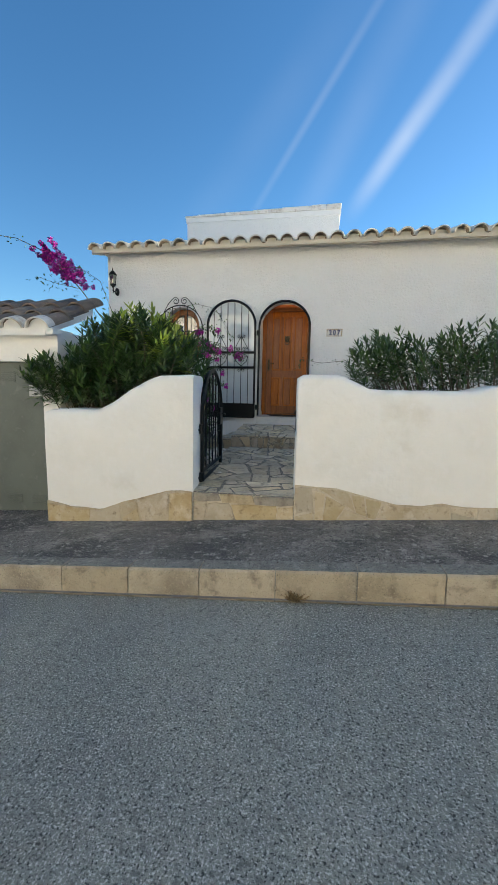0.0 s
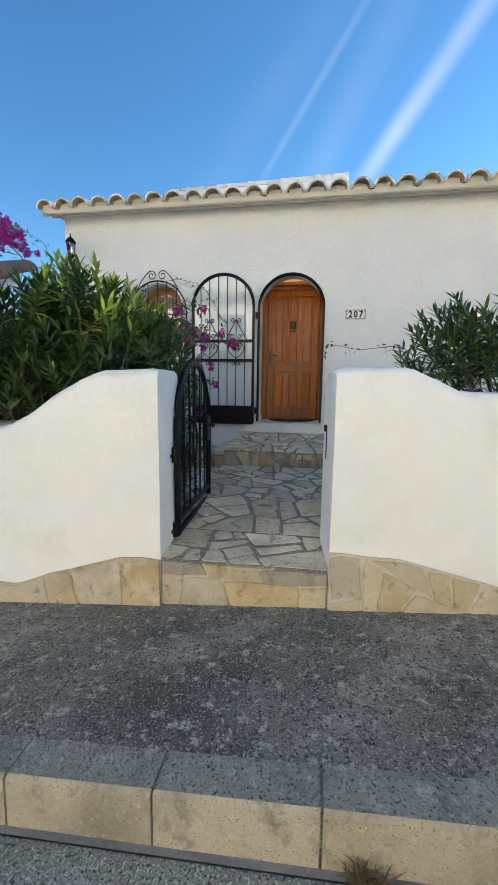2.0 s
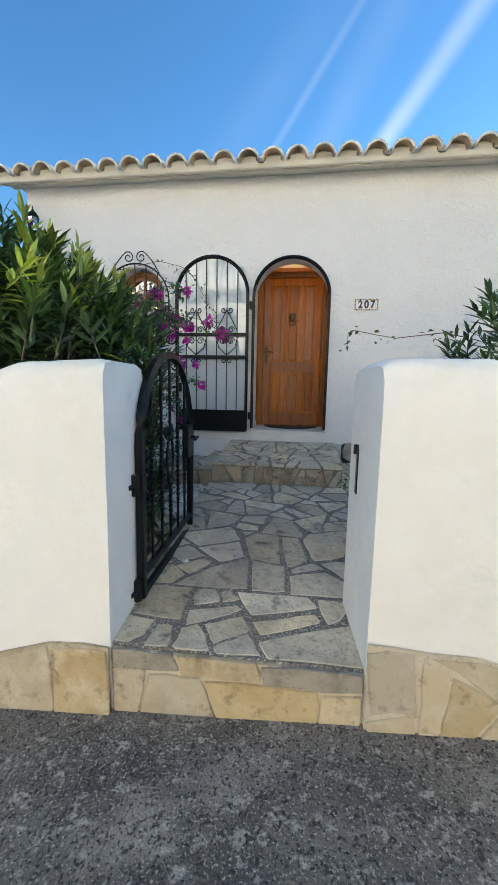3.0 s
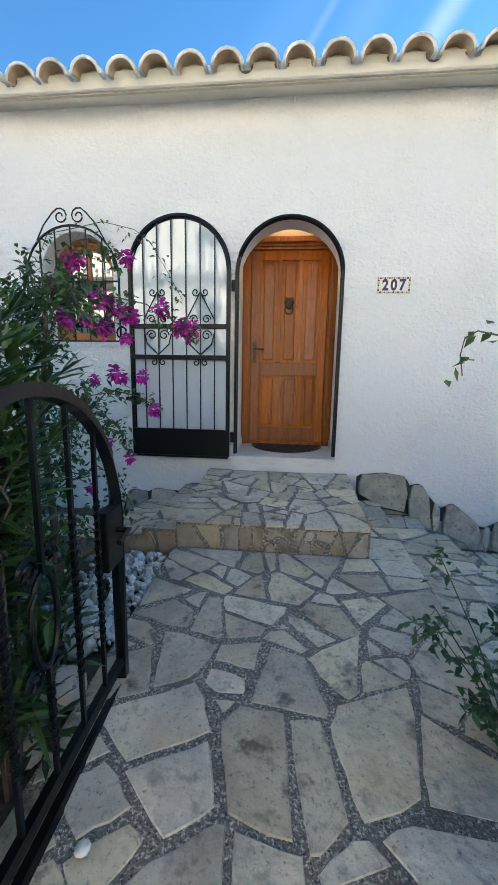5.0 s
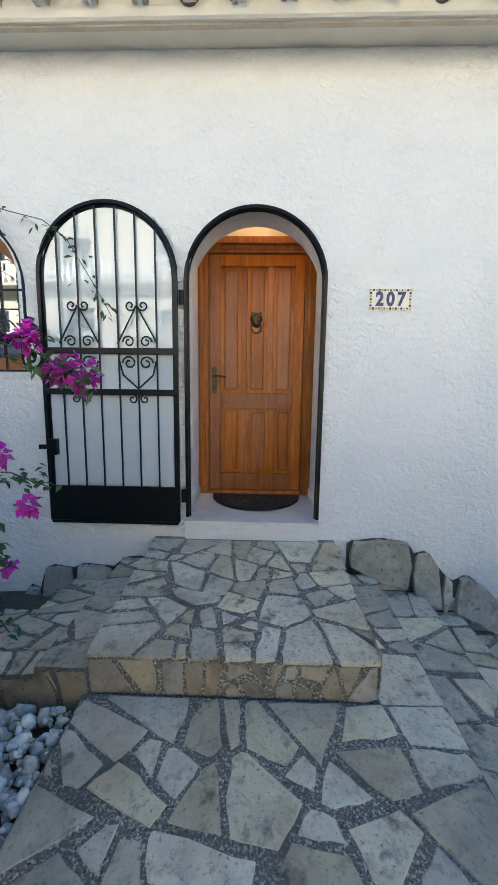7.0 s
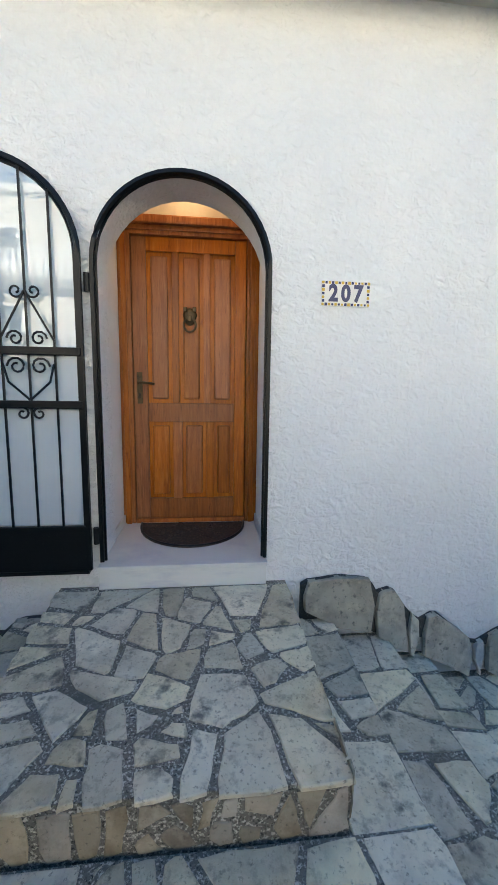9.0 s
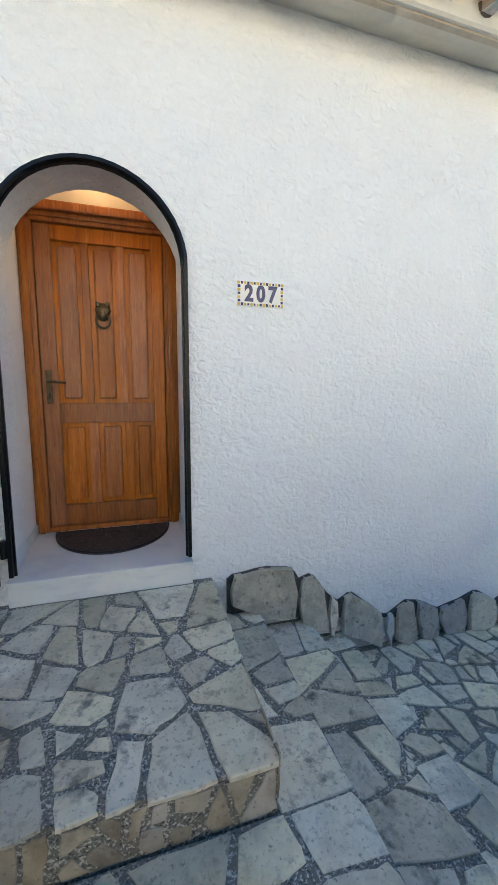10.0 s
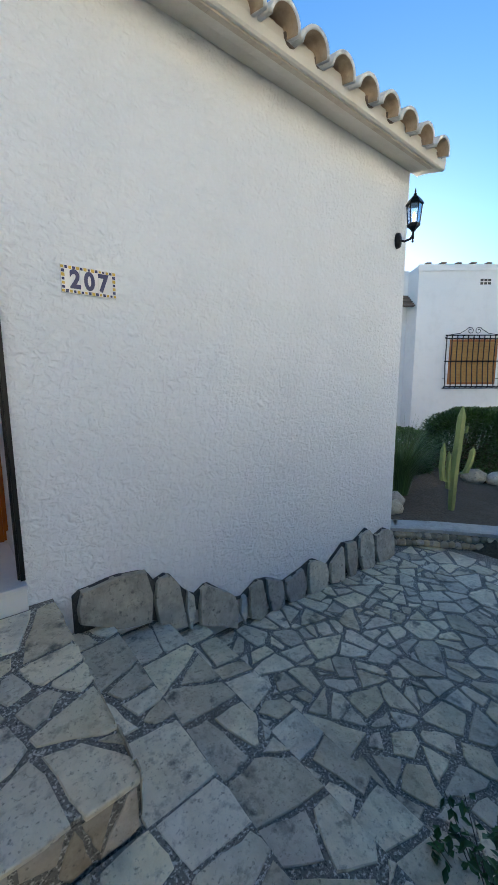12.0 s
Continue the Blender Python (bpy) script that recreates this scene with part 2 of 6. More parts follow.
SHEET = material("white_backed_glass", (0.56, 0.615, 0.635), 0.03, spec=0.6, coat=1.0)
SHEET.node_tree.nodes["Principled BSDF"].inputs["Coat IOR"].default_value = 1.6
MIRROR = material("window_pane", (0.03, 0.04, 0.05), 0.03, spec=1.0, coat=1.0)
MIRROR.node_tree.nodes["Principled BSDF"].inputs["Coat IOR"].default_value = 2.6
GLASS = clear_glass("window_glass")


# ---- building blocks ----
def finish(name, bm, mat, smooth=False):
    bmesh.ops.recalc_face_normals(bm, faces=bm.faces)
    me = bpy.data.meshes.new(name)
    bm.to_mesh(me)
    bm.free()
    for x in (mat if isinstance(mat, (list, tuple)) else [mat]):
        me.materials.append(x)
    if smooth:
        for p in me.polygons:
            p.use_smooth = True
    return me


def part(name, bm, mat, parent=None, label="", smooth=False):
    ob = new(name, finish(name, bm, mat, smooth))
    if parent is not None:
        ob.parent = parent
    return tagged(ob, label)


def structure(name, bm, mat, label, category, smooth=False):
    return tagged(new(name, finish(name, bm, mat, smooth)), label, category, kind="structure")


def thing(name, x, y, z, label, category, group="", rz=0.0):
    ob = new(name)
    ob.empty_display_size = 0.1
    ob.matrix_world = pose(x, y, z, 0, 0, rz)
    return tagged(ob, label, category, group)


def box(bm, x0, y0, z0, x1, y1, z1, bevel=0.0):
    v = [bm.verts.new((x, y, z)) for z in (z0, z1) for y in (y0, y1) for x in (x0, x1)]
    f = [bm.faces.new([v[i] for i in q]) for q in ((0, 2, 3, 1), (4, 5, 7, 6), (0, 1, 5, 4), (2, 6, 7, 3), (0, 4, 6, 2), (1, 3, 7, 5))]
    if bevel:
        bmesh.ops.bevel(bm, geom=list({e for q in f for e in q.edges}), offset=bevel, segments=2, affect="EDGES", profile=0.6)
    return bm


def cube(x0, y0, z0, x1, y1, z1, bevel=0.0):
    return box(bmesh.new(), x0, y0, z0, x1, y1, z1, bevel)


def prism(bm, poly, place, depth, bevel=0.0):
    """A polygon (u, v) carried to 3D by place(u, v, w), from w = 0 to w = depth."""
    lo = [bm.verts.new(place(u, v, 0)) for u, v in poly]
    hi = [bm.verts.new(place(u, v, depth)) for u, v in poly]
    k = len(poly)
    bm.faces.new(lo)
    top = bm.faces.new(hi[::-1])
    for i in range(k):
        bm.faces.new((lo[i], hi[i], hi[(i + 1) % k], lo[(i + 1) % k]))
    if bevel:
        bmesh.ops.bevel(bm, geom=list(top.edges), offset=bevel, segments=1, affect="EDGES")
    return bm


def tube(bm, pts, r, sides=6, r_end=None, square=False):
    """A bar along points; square bars have four sides."""
    pts = [Vector(p) for p in pts]
    if square:
        sides = 4
    rings = []
    up = Vector((0.13, 0.21, 0.97))
    k = len(pts)
    for i, p in enumerate(pts):
        d = (pts[min(i + 1, k - 1)] - pts[max(i - 1, 0)]).normalized()
        a = d.cross(up)
        if a.length < 0.25:
            a = d.cross(Vector((0.0, 1.0, 0.0)))
        a.normalize()
        b = d.cross(a)
        rr = r if r_end is None else r + (r_end - r) * i / (k - 1)
        off = math.pi / 4 if square else 0
        rings.append([bm.verts.new(p + (a * math.cos(off + 2 * math.pi * j / sides) + b * math.sin(off + 2 * math.pi * j / sides)) * rr) for j in range(sides)])
    for q, s in zip(rings, rings[1:]):
        for j in range(sides):
            bm.faces.new((q[j], q[(j + 1) % sides], s[(j + 1) % sides], s[j]))
    bm.faces.new(rings[0])
    bm.faces.new(rings[-1][::-1])
    return bm


def bar(pts, r, sides=6, r_end=None, square=False):
    return tube(bmesh.new(), pts, r, sides, r_end, square)


def lathe(bm, rings, cx, cy, sides=16):
    """Rings of (radius, height) turned round an upright axis."""
    out = []
    for r, z in rings:
        out.append([bm.verts.new((cx + r * math.cos(2 * math.pi * j / sides), cy + r * math.sin(2 * math.pi * j / sides), z)) for j in range(sides)])
    for q, s in zip(out, out[1:]):
        for j in range(sides):
            bm.faces.new((q[j], q[(j + 1) % sides], s[(j + 1) % sides], s[j]))
    bm.faces.new(out[0])
    bm.faces.new(out[-1][::-1])
    return bm


def grid(bm, xs, ys, z):
    v = [[bm.verts.new((x, y, z(x, y))) for x in xs] for y in ys]
    for r, s in zip(v, v[1:]):
        for i in range(len(xs) - 1):
            bm.faces.new((r[i], r[i + 1], s[i + 1], s[i]))
    return bm


def lerp(table, x):
    for (a, p), (b, q) in zip(table, table[1:]):
        if x <= b:
            return p + (q - p) * max(0.0, (x - a) / (b - a))
    return table[-1][1]


def spans(a, b, step):
    k = max(1, round((b - a) / step))
    return [a + (b - a) * i / k for i in range(k + 1)]


# ---- heights of the ground ----
def street(x):
    """The pavement, which climbs along the street."""
    return -0.865 + 0.080 * max(-30.0, min(30.0, x))


def path_z(y):
    return -0.60 + 0.055 * (y + 3.8)


ROAD_DROP, WALL_Y, WALL_BACK, KERB_Y, KERB_FRONT = 0.215, -3.80, -3.28, -4.86, -5.02

far = [-2500, -600, -150, -60, -30, -12, -6, -3, 0, 3, 6, 12, 30, 60, 150, 600, 2500]
structure("ground", grid(bmesh.new(), far, far, lambda x, y: -1.32 + 0.08 * max(-30.0, min(30.0, x)) * (0.4 if y > -3 else 1.0) - (0.3 if y > -3 else 0)), SOIL, "bare earth stretching out beyond the street", "ground")
road_xs = spans(-60, 60, 2.0)
structure("road", grid(bmesh.new(), road_xs, spans(-13.0, KERB_FRONT - 0.03, 0.9), lambda x, y: street(x) - ROAD_DROP - 0.012 + 0.012 * math.sin(1.3 * x) * 0.3), ROAD, "worn grey asphalt road climbing along the houses", "road")
bm = grid(bmesh.new(), road_xs, spans(KERB_Y, WALL_Y + 0.3, 0.35), lambda x, y: street(x) + 0.012 * noise.noise((x * 0.9, y * 0.9, 0)))
grid(bm, spans(-60, -2.4, 1.2), spans(WALL_Y + 0.3, -3.2, 0.2), lambda x, y: street(x) + 0.012 * noise.noise((x * 0.9, y * 0.9, 0)))
structure("pavement", bm, PAVE, "dark patched asphalt footway beside the planter walls", "pavement")
structure("gutter", grid(bmesh.new(), spans(-30, 30, 1.0), [KERB_FRONT - 0.035, KERB_FRONT], lambda x, y: street(x) - ROAD_DROP + 0.004), GUTTER, "narrow grey concrete gutter strip along the kerb", "gutter")


# ---- stones laid in mortar ----
def clip(poly, nx, ny, lim):
    """The part of a polygon on the near side of a line."""
    res = []
    for p, q in zip(poly, poly[1:] + poly[:1]):
        sp, sq = p[0] * nx + p[1] * ny - lim, q[0] * nx + q[1] * ny - lim
        if sp <= 0:
            res.append(p)
        if sp * sq < 0:
            t = sp / (sp - sq)
            res.append((p[0] + (q[0] - p[0]) * t, p[1] + (q[1] - p[1]) * t))
    return res


def area_of(poly):
    return 0.5 * abs(sum(p[0] * q[1] - q[0] * p[1] for p, q in zip(poly, poly[1:] + poly[:1])))


def compact(poly):
    """How blocky a polygon is: near 0 for a splinter."""
    return area_of(poly) / (sum(math.dist(p, q) for p, q in zip(poly, poly[1:] + poly[:1])) ** 2 + 1e-9) * 12.6 if len(poly) > 2 else 0.0


def shatter(poly, goal, rng, out):
    """Break a slab across its length again and again, down to about the goal's area."""
    if len(poly) < 3:
        return
    if area_of(poly) < goal * rng.choice((0.6, 1.0, 1.3, 1.7, 2.3)):
        out.append(poly)
        return
    p0, q0 = max(itertools.combinations(poly, 2), key=lambda s: math.dist(s[0], s[1]))
    best = None
    for _ in range(7):
        a0 = math.atan2(q0[1] - p0[1], q0[0] - p0[0]) + rng.gauss(0, 0.5)
        nx, ny = math.cos(a0), math.sin(a0)
        c = (sum(q[0] for q in poly) * nx + sum(q[1] for q in poly) * ny) / len(poly) + rng.uniform(-0.2, 0.2) * math.dist(p0, q0)
        pair = clip(poly, nx, ny, c), clip(poly, -nx, -ny, -c)
        worth = min(compact(q) for q in pair) + rng.uniform(0, 0.12)
        if best is None or worth > best[0]:
            best = worth, pair
    for half in best[1]:
        shatter(half, goal, rng, out)


def cells(u0, u1, v0, v1, size, joint, rng, chips=0.16):
    """Irregular angular stones that fill a rectangle, with joints of uneven width and chips wedged between them."""
    big = size * 1.7
    nu, nv = max(1, round((u1 - u0) / big)), max(1, round((v1 - v0) / big))
    seeds = [(u0 + (i + 0.5 + rng.uniform(-0.45, 0.45)) * (u1 - u0) / nu, v0 + (j + 0.5 + rng.uniform(-0.45, 0.45)) * (v1 - v0) / nv) for i in range(nu) for j in range(nv)]
    out, broken, pieces = [], [], []
    for a in seeds:
        poly = [(u0, v0), (u1, v0), (u1, v1), (u0, v1)]
        for b in sorted(seeds, key=lambda s: (s[0] - a[0]) ** 2 + (s[1] - a[1]) ** 2)[1:18]:
            dx, dy = b[0] - a[0], b[1] - a[1]
            d = math.hypot(dx, dy)
            poly = clip(poly, dx / d, dy / d, (a[0] * dx + a[1] * dy) / d + d / 2)
            if len(poly) < 3:
                break
        shatter(poly, size * size, rng, broken)
    for poly in broken:
        if rng.random() < chips and len(poly) > 3:
            k = rng.randrange(len(poly))
            p, q, r = poly[k - 1], poly[k], poly[(k + 1) % len(poly)]
            ta, tb = rng.uniform(0.3, 0.55), rng.uniform(0.3, 0.55)
            m, n = (q[0] + (p[0] - q[0]) * ta, q[1] + (p[1] - q[1]) * ta), (q[0] + (r[0] - q[0]) * tb, q[1] + (r[1] - q[1]) * tb)
            pieces.append([m, q, n])
            poly = poly[:k] + [m, n] + poly[k + 1:]
        pieces.append(poly)
    shrunk = []
    for poly in pieces:
        turn = 1 if sum(p[0] * q[1] - q[0] * p[1] for p, q in zip(poly, poly[1:] + poly[:1])) > 0 else -1
        inner = poly
        for p, q in zip(poly, poly[1:] + poly[:1]):
            e = math.hypot(q[0] - p[0], q[1] - p[1])
            if e < 0.004 or len(inner) < 3:
                continue
            if any(abs(p[k] - w) < 1e-6 and abs(q[k] - w) < 1e-6 for k, w in ((0, u0), (0, u1), (1, v0), (1, v1))):
                continue
            skew = rng.gauss(0, 0.05)
            nx, ny = turn * (q[1] - p[1]) / e, -turn * (q[0] - p[0]) / e
            nx, ny = nx - ny * skew, ny + nx * skew
            mid = ((p[0] + q[0]) / 2 * nx + (p[1] + q[1]) / 2 * ny)
            inner = clip(inner, nx, ny, mid - joint * rng.choice((0.15, 0.25, 0.35, 0.45, 0.8)))
        shrunk.append(inner)
    pieces = shrunk
    for poly in pieces:
        if len(poly) < 3 or area_of(poly) < 0.0009:
            continue
        rough = []
        for p, q in zip(poly, poly[1:] + poly[:1]):
            e = math.hypot(q[0] - p[0], q[1] - p[1])
            if e < 0.01:
                continue
            nu, nv = -(q[1] - p[1]) / e, (q[0] - p[0]) / e
            c = min(0.3, rng.uniform(0.005, 0.022) / e)
            k = 0 if e < 0.06 else 1 if e < 0.14 else 2
            rough.append((p[0] + (q[0] - p[0]) * c, p[1] + (q[1] - p[1]) * c))
            for i in range(k):
                t, w = (i + 1 + rng.uniform(-0.25, 0.25)) / (k + 1), rng.uniform(-0.004, 0.010)
                rough.append((p[0] + (q[0] - p[0]) * t + nu * w, p[1] + (q[1] - p[1]) * t + nv * w))
        if len(rough) >= 3:
            out.append([(min(max(u, u0), u1), min(max(v, v0), v1)) for u, v in rough])
    return out


def lay(parent, name, polys, place, mat, rng, thick=0.008):
    """One object a stone: a chamfered slab on its bed."""
    for poly in polys:
        k = len(poly)
        cu, cv = sum(p[0] for p in poly) / k, sum(p[1] for p in poly) / k
        h = thick * rng.uniform(0.8, 1.15)
        tu, tv = rng.uniform(-0.007, 0.007), rng.uniform(-0.007, 0.007)
        rows = []
        for inset, w in ((0.0, -0.01), (0.0, h * 0.5), (0.005, h)):
            ring = []
            for u, v in poly:
                du, dv = u - cu, v - cv
                d = math.hypot(du, dv) or 1.0
                f = 1 - inset / d
                ring.append(place(cu + du * f, cv + dv * f, w + (tu * du + tv * dv if w > 0 else 0)))
            rows.append(ring)
        me = bpy.data.meshes.new(name)
        verts = [tuple(p) for r in rows for p in r]
        faces = [tuple(range(2 * k, 3 * k))]
        for r in (0, 1):
            for i in range(k):
                j = (i + 1) % k
                faces.append((r * k + i, r * k + j, (r + 1) * k + j, (r + 1) * k + i))
        me.from_pydata(verts, [], faces)
        b2 = bmesh.new()
        b2.from_mesh(me)
        bmesh.ops.recalc_face_normals(b2, faces=b2.faces)
        f0 = max(b2.faces, key=lambda f: len(f.verts))
        out = Vector(place(cu, cv, 1.0)) - Vector(place(cu, cv, 0.0))
        if f0.normal.dot(out) < 0:
            bmesh.ops.reverse_faces(b2, faces=b2.faces)
        b2.to_mesh(me)
        b2.free()
        me.materials.append(mat)
        ob = new(name, me)
        ob.parent = parent


# ---- house front ----
HX0, HX1, HZ0, HZ1 = -3.70, 4.27, -1.6, 3.30
DOOR_R, DOOR_SPRING, NICHE, ARCH_DEEP = 0.51, 1.762, 0.77, 0.36
WIN_C, WIN_R, WIN_SPRING, WIN_SILL = -2.10, 0.37, 1.80, 1.12


def arch(c, r, zs, k=20):
    return [(c - r * math.cos(math.pi * i / k), zs + r * math.sin(math.pi * i / k)) for i in range(k + 1)]


def front_wall():
    bm = bmesh.new()

    def block(x0, x1, z0, z1):
        box(bm, x0, 0, z0, x1, ARCH_DEEP, z1)

    def spandrel(c, r, zs, bottom):
        pts = arch(c, r, zs)
        for (xa, za), (xb, zb) in zip(pts, pts[1:]):
            v = [bm.verts.new((x, y, z)) for y in (0, ARCH_DEEP) for x, z in ((xa, za), (xb, zb), (xb, HZ1), (xa, HZ1))]
            bm.faces.new(v[0:4])
            bm.faces.new(v[4:8][::-1])
            bm.faces.new((v[0], v[1], v[5], v[4]))
            bm.faces.new((v[3], v[2], v[6], v[7]))
        if bottom is not None:
            block(c - r, c + r, HZ0, bottom)

    block(HX0, WIN_C - WIN_R, HZ0, HZ1)
    spandrel(WIN_C, WIN_R, WIN_SPRING, WIN_SILL)
    block(WIN_C + WIN_R, -DOOR_R, HZ0, HZ1)
    spandrel(0, DOOR_R, DOOR_SPRING, -0.02)
    block(DOOR_R, HX1, HZ0, HZ1)
    bmesh.ops.remove_doubles(bm, verts=bm.verts, dist=0.0004)
    return bm


structure("wall_front", front_wall(), STUCCO, "rough white stucco house front with an arched doorway", "wall")
structure("wall_east", cube(HX1 - 0.36, ARCH_DEEP, HZ0, HX1, 9.0, HZ1), STUCCO, "white stucco side wall of the house", "wall")
structure("wall_west", cube(HX0, ARCH_DEEP, HZ0, HX0 + 0.36, 9.0, HZ1), STUCCO, "white stucco side wall of the house", "wall")
structure("wall_back", cube(HX0 + 0.36, 8.7, HZ0, HX1 - 0.36, 9.0, HZ1), STUCCO, "white stucco rear wall of the house", "wall")
# the porch behind the arch
bm = cube(-0.85, ARCH_DEEP, -0.2, -0.53, NICHE + 0.12, 2.62)
box(bm, 0.53, ARCH_DEEP, -0.2, 0.85, NICHE + 0.12, 2.62)
structure("wall_porch", bm, WHITE, "smooth white side walls of the door recess", "wall")
structure("wall_porch_head", cube(-0.53, NICHE - 0.01, 2.30, 0.53, NICHE + 0.12, 2.62), WHITE, "white wall above the door head", "wall")
structure("ceiling", cube(-0.85, ARCH_DEEP, 2.62, 0.85, NICHE + 0.12, 2.72), WHITE, "plain white ceiling of the door recess", "ceiling")
structure("floor_inside", cube(-3.3, ARCH_DEEP + 0.01, -0.3, 3.9, 8.6, -0.22), MORTAR, "dark floor inside the closed house", "floor")
step = thing("threshold", 0, 0, 0, "pale grey marble door threshold above the stone landing", "threshold")
part("tread", cube(-0.525, -0.055, -0.03, 0.515, NICHE + 0.1, 0.0, 0.006), MARBLE, step)
part("riser", cube(-0.52, -0.045, -0.15, 0.51, 0.0, -0.031, 0.003), MARBLE, step)
for x0, x1 in ((-0.529, -0.516), (0.516, 0.529)):
    part("skirting", cube(x0, ARCH_DEEP + 0.004, 0.001, x1, NICHE, 0.07), MARBLE, step)

# eave and roof
def eave():
    bm = bmesh.new()
    prof = [(0.0, 3.235), (-0.10, 3.225), (-0.25, 3.185), (-0.275, 3.18), (-0.29, 3.19), (-0.30, 3.245), (-0.30, 3.30), (0.36, 3.42), (0.36, 3.30), (0.0, 3.30)]
    x0, x1 = HX0 - 0.17, HX1 + 0.14
    return prism(bm, prof, lambda u, v, w: (x0 + w, u, v), x1 - x0)


structure("eave_trim", eave(), EAVE, "cream plaster eave under the roof tiles", "eave")
ROOF_SLOPE = math.tan(radians(13))
bm = bmesh.new()
prism(bm, [(-0.27, 3.301), (4.3, 3.301 + 4.57 * ROOF_SLOPE), (9.2, 3.30), (9.2, 3.25), (0.4, 3.25)], lambda u, v, w: (HX0 - 0.1 + w, u, v), HX1 - HX0 + 0.2)
roof = structure("roof", bm, TILE, "low roof of lime-washed curved tiles", "roof")


def tile_mesh(r=0.136, length=0.46, up=True, sides=12, t=0.028):
    """A curved roof tile: half a tapered pipe with its thickness."""
    bm = bmesh.new()
    rings = []
    for y, k in ((0.0, 1.0), (length, 0.86)):
        outer = [((r * k) * math.cos(math.pi * i / sides), (r * k) * math.sin(math.pi * i / sides) * 0.92) for i in range(sides + 1)]
        inner = [((r * k - t) * math.cos(math.pi * i / sides), (r * k - t) * math.sin(math.pi * i / sides) * 0.92) for i in range(sides, -1, -1)]
        s = 1 if up else -1
        rings.append(([bm.verts.new((x, y, z * s)) for x, z in outer], [bm.verts.new((x, y, z * s)) for x, z in inner]))
    (a, b), (c, d) = rings
    n = sides + 1
    for i in range(sides):
        bm.faces.new((a[i], a[i + 1], c[i + 1], c[i]))
        f = bm.faces.new((b[i], b[i + 1], d[i + 1], d[i]))
        f.material_index = 1
        bm.faces.new((a[i], a[i + 1], b[n - 2 - i], b[n - 1 - i]))
    bm.faces.new((a[0], c[0], d[-1], b[-1]))
    bm.faces.new((a[-1], c[-1], d[0], b[0]))
    return finish("tile", bm, [TILE, TILEIN], True)


pl_bm = bmesh.new()
prism(pl_bm, [(0.116 * math.cos(math.pi * i / 9), 0.116 * 0.92 * math.sin(math.pi * i / 9)) for i in range(10)] + [(-0.122, 0.0), (-0.145, -0.03), (-0.145, -0.05), (0.145, -0.05), (0.145, -0.03), (0.122, 0.0)], lambda u, v, w: (u, w, v), 0.05)
plug = finish("mortar_plug", pl_bm, TILEPLUG)
cover, pan = tile_mesh(), tile_mesh(0.062, 0.40, False, 6, 0.015)
pan.materials[0] = DARKTILE
rng = random.Random(3)
x = HX0 - 0.06
while x < HX1 + 0.12:
    for row in range(2):
        y = -0.40 + row * 0.38
        z = 3.232 + (y + 0.27) * ROOF_SLOPE + row * 0.012
        ob = new("tile", cover)
        ob.parent = roof
        ob.matrix_local = pose(x + rng.uniform(-0.008, 0.008), y + rng.uniform(-0.012, 0.012), z + 0.015, 13, 0, rng.uniform(-2, 2))
        if row == 0:
            ob = new("mortar_plug", plug)
            ob.parent = roof
            ob.matrix_local = pose(x, y + 0.14, z + 0.020, 13, 0, 0)
        ob = new("tile", pan)
        ob.parent = roof
        ob.matrix_local = pose(x + 0.146, y + 0.10 + rng.uniform(-0.02, 0.02), z + 0.075, 13, 0, rng.uniform(-1.5, 1.5))
    x += 0.292

box_roof = thing("roof_parapet", -1.59, 6.9, 3.70, "white rendered roof box with a thin tile coping", "parapet")
part("wall", cube(-2.76, 0, 0, 2.76, 3.0, 3.12), STUCCO, box_roof)
k0, n_cop = -2.82, 11
for i in range(n_cop):
    part("coping_tile", cube(k0 + i * 0.513, -0.08, 3.122, k0 + (i + 1) * 0.513 - 0.004, 3.06, 3.17 + 0.010 * (i % 2) + i * 0.012, 0.006), TILE, box_roof)
part("cornice", cube(-2.80, -0.04, 2.95, 2.80, 0.0, 3.118), WHITE, box_roof)

# ---- planter walls on the street ----
LEFT_TOP = [(-2.40, 0.24), (-2.34, 0.265), (-1.74, 0.275), (-1.55, 0.37), (-1.35, 0.50), (-1.15, 0.61), (-1.02, 0.665), (-0.66, 0.675), (-0.59, 0.66)]
RIGHT_TOP = [(0.50, 0.66), (0.54, 0.69), (0.93, 0.685), (1.02, 0.64), (1.20, 0.555), (1.6, 0.545), (2.16, 0.555), (2.25, 0.585), (2.40, 0.61), (3.0, 0.62), (3.3, 0.72), (3.8, 0.80), (5.2, 0.82)]
LEFT_BAND = [(-2.40, -0.81), (-2.1, -0.86), (-1.71, -0.87), (-1.45, -0.77), (-1.22, -0.70), (-0.9, -0.60), (-0.72, -0.585), (-0.59, -0.60)]
RIGHT_BAND = [(0.50, -0.45), (0.93, -0.46), (1.2, -0.52), (1.51, -0.59), (1.75, -0.585), (1.95, -0.55), (2.15, -0.57), (2.44, -0.56), (3.2, -0.50), (5.2, -0.36)]


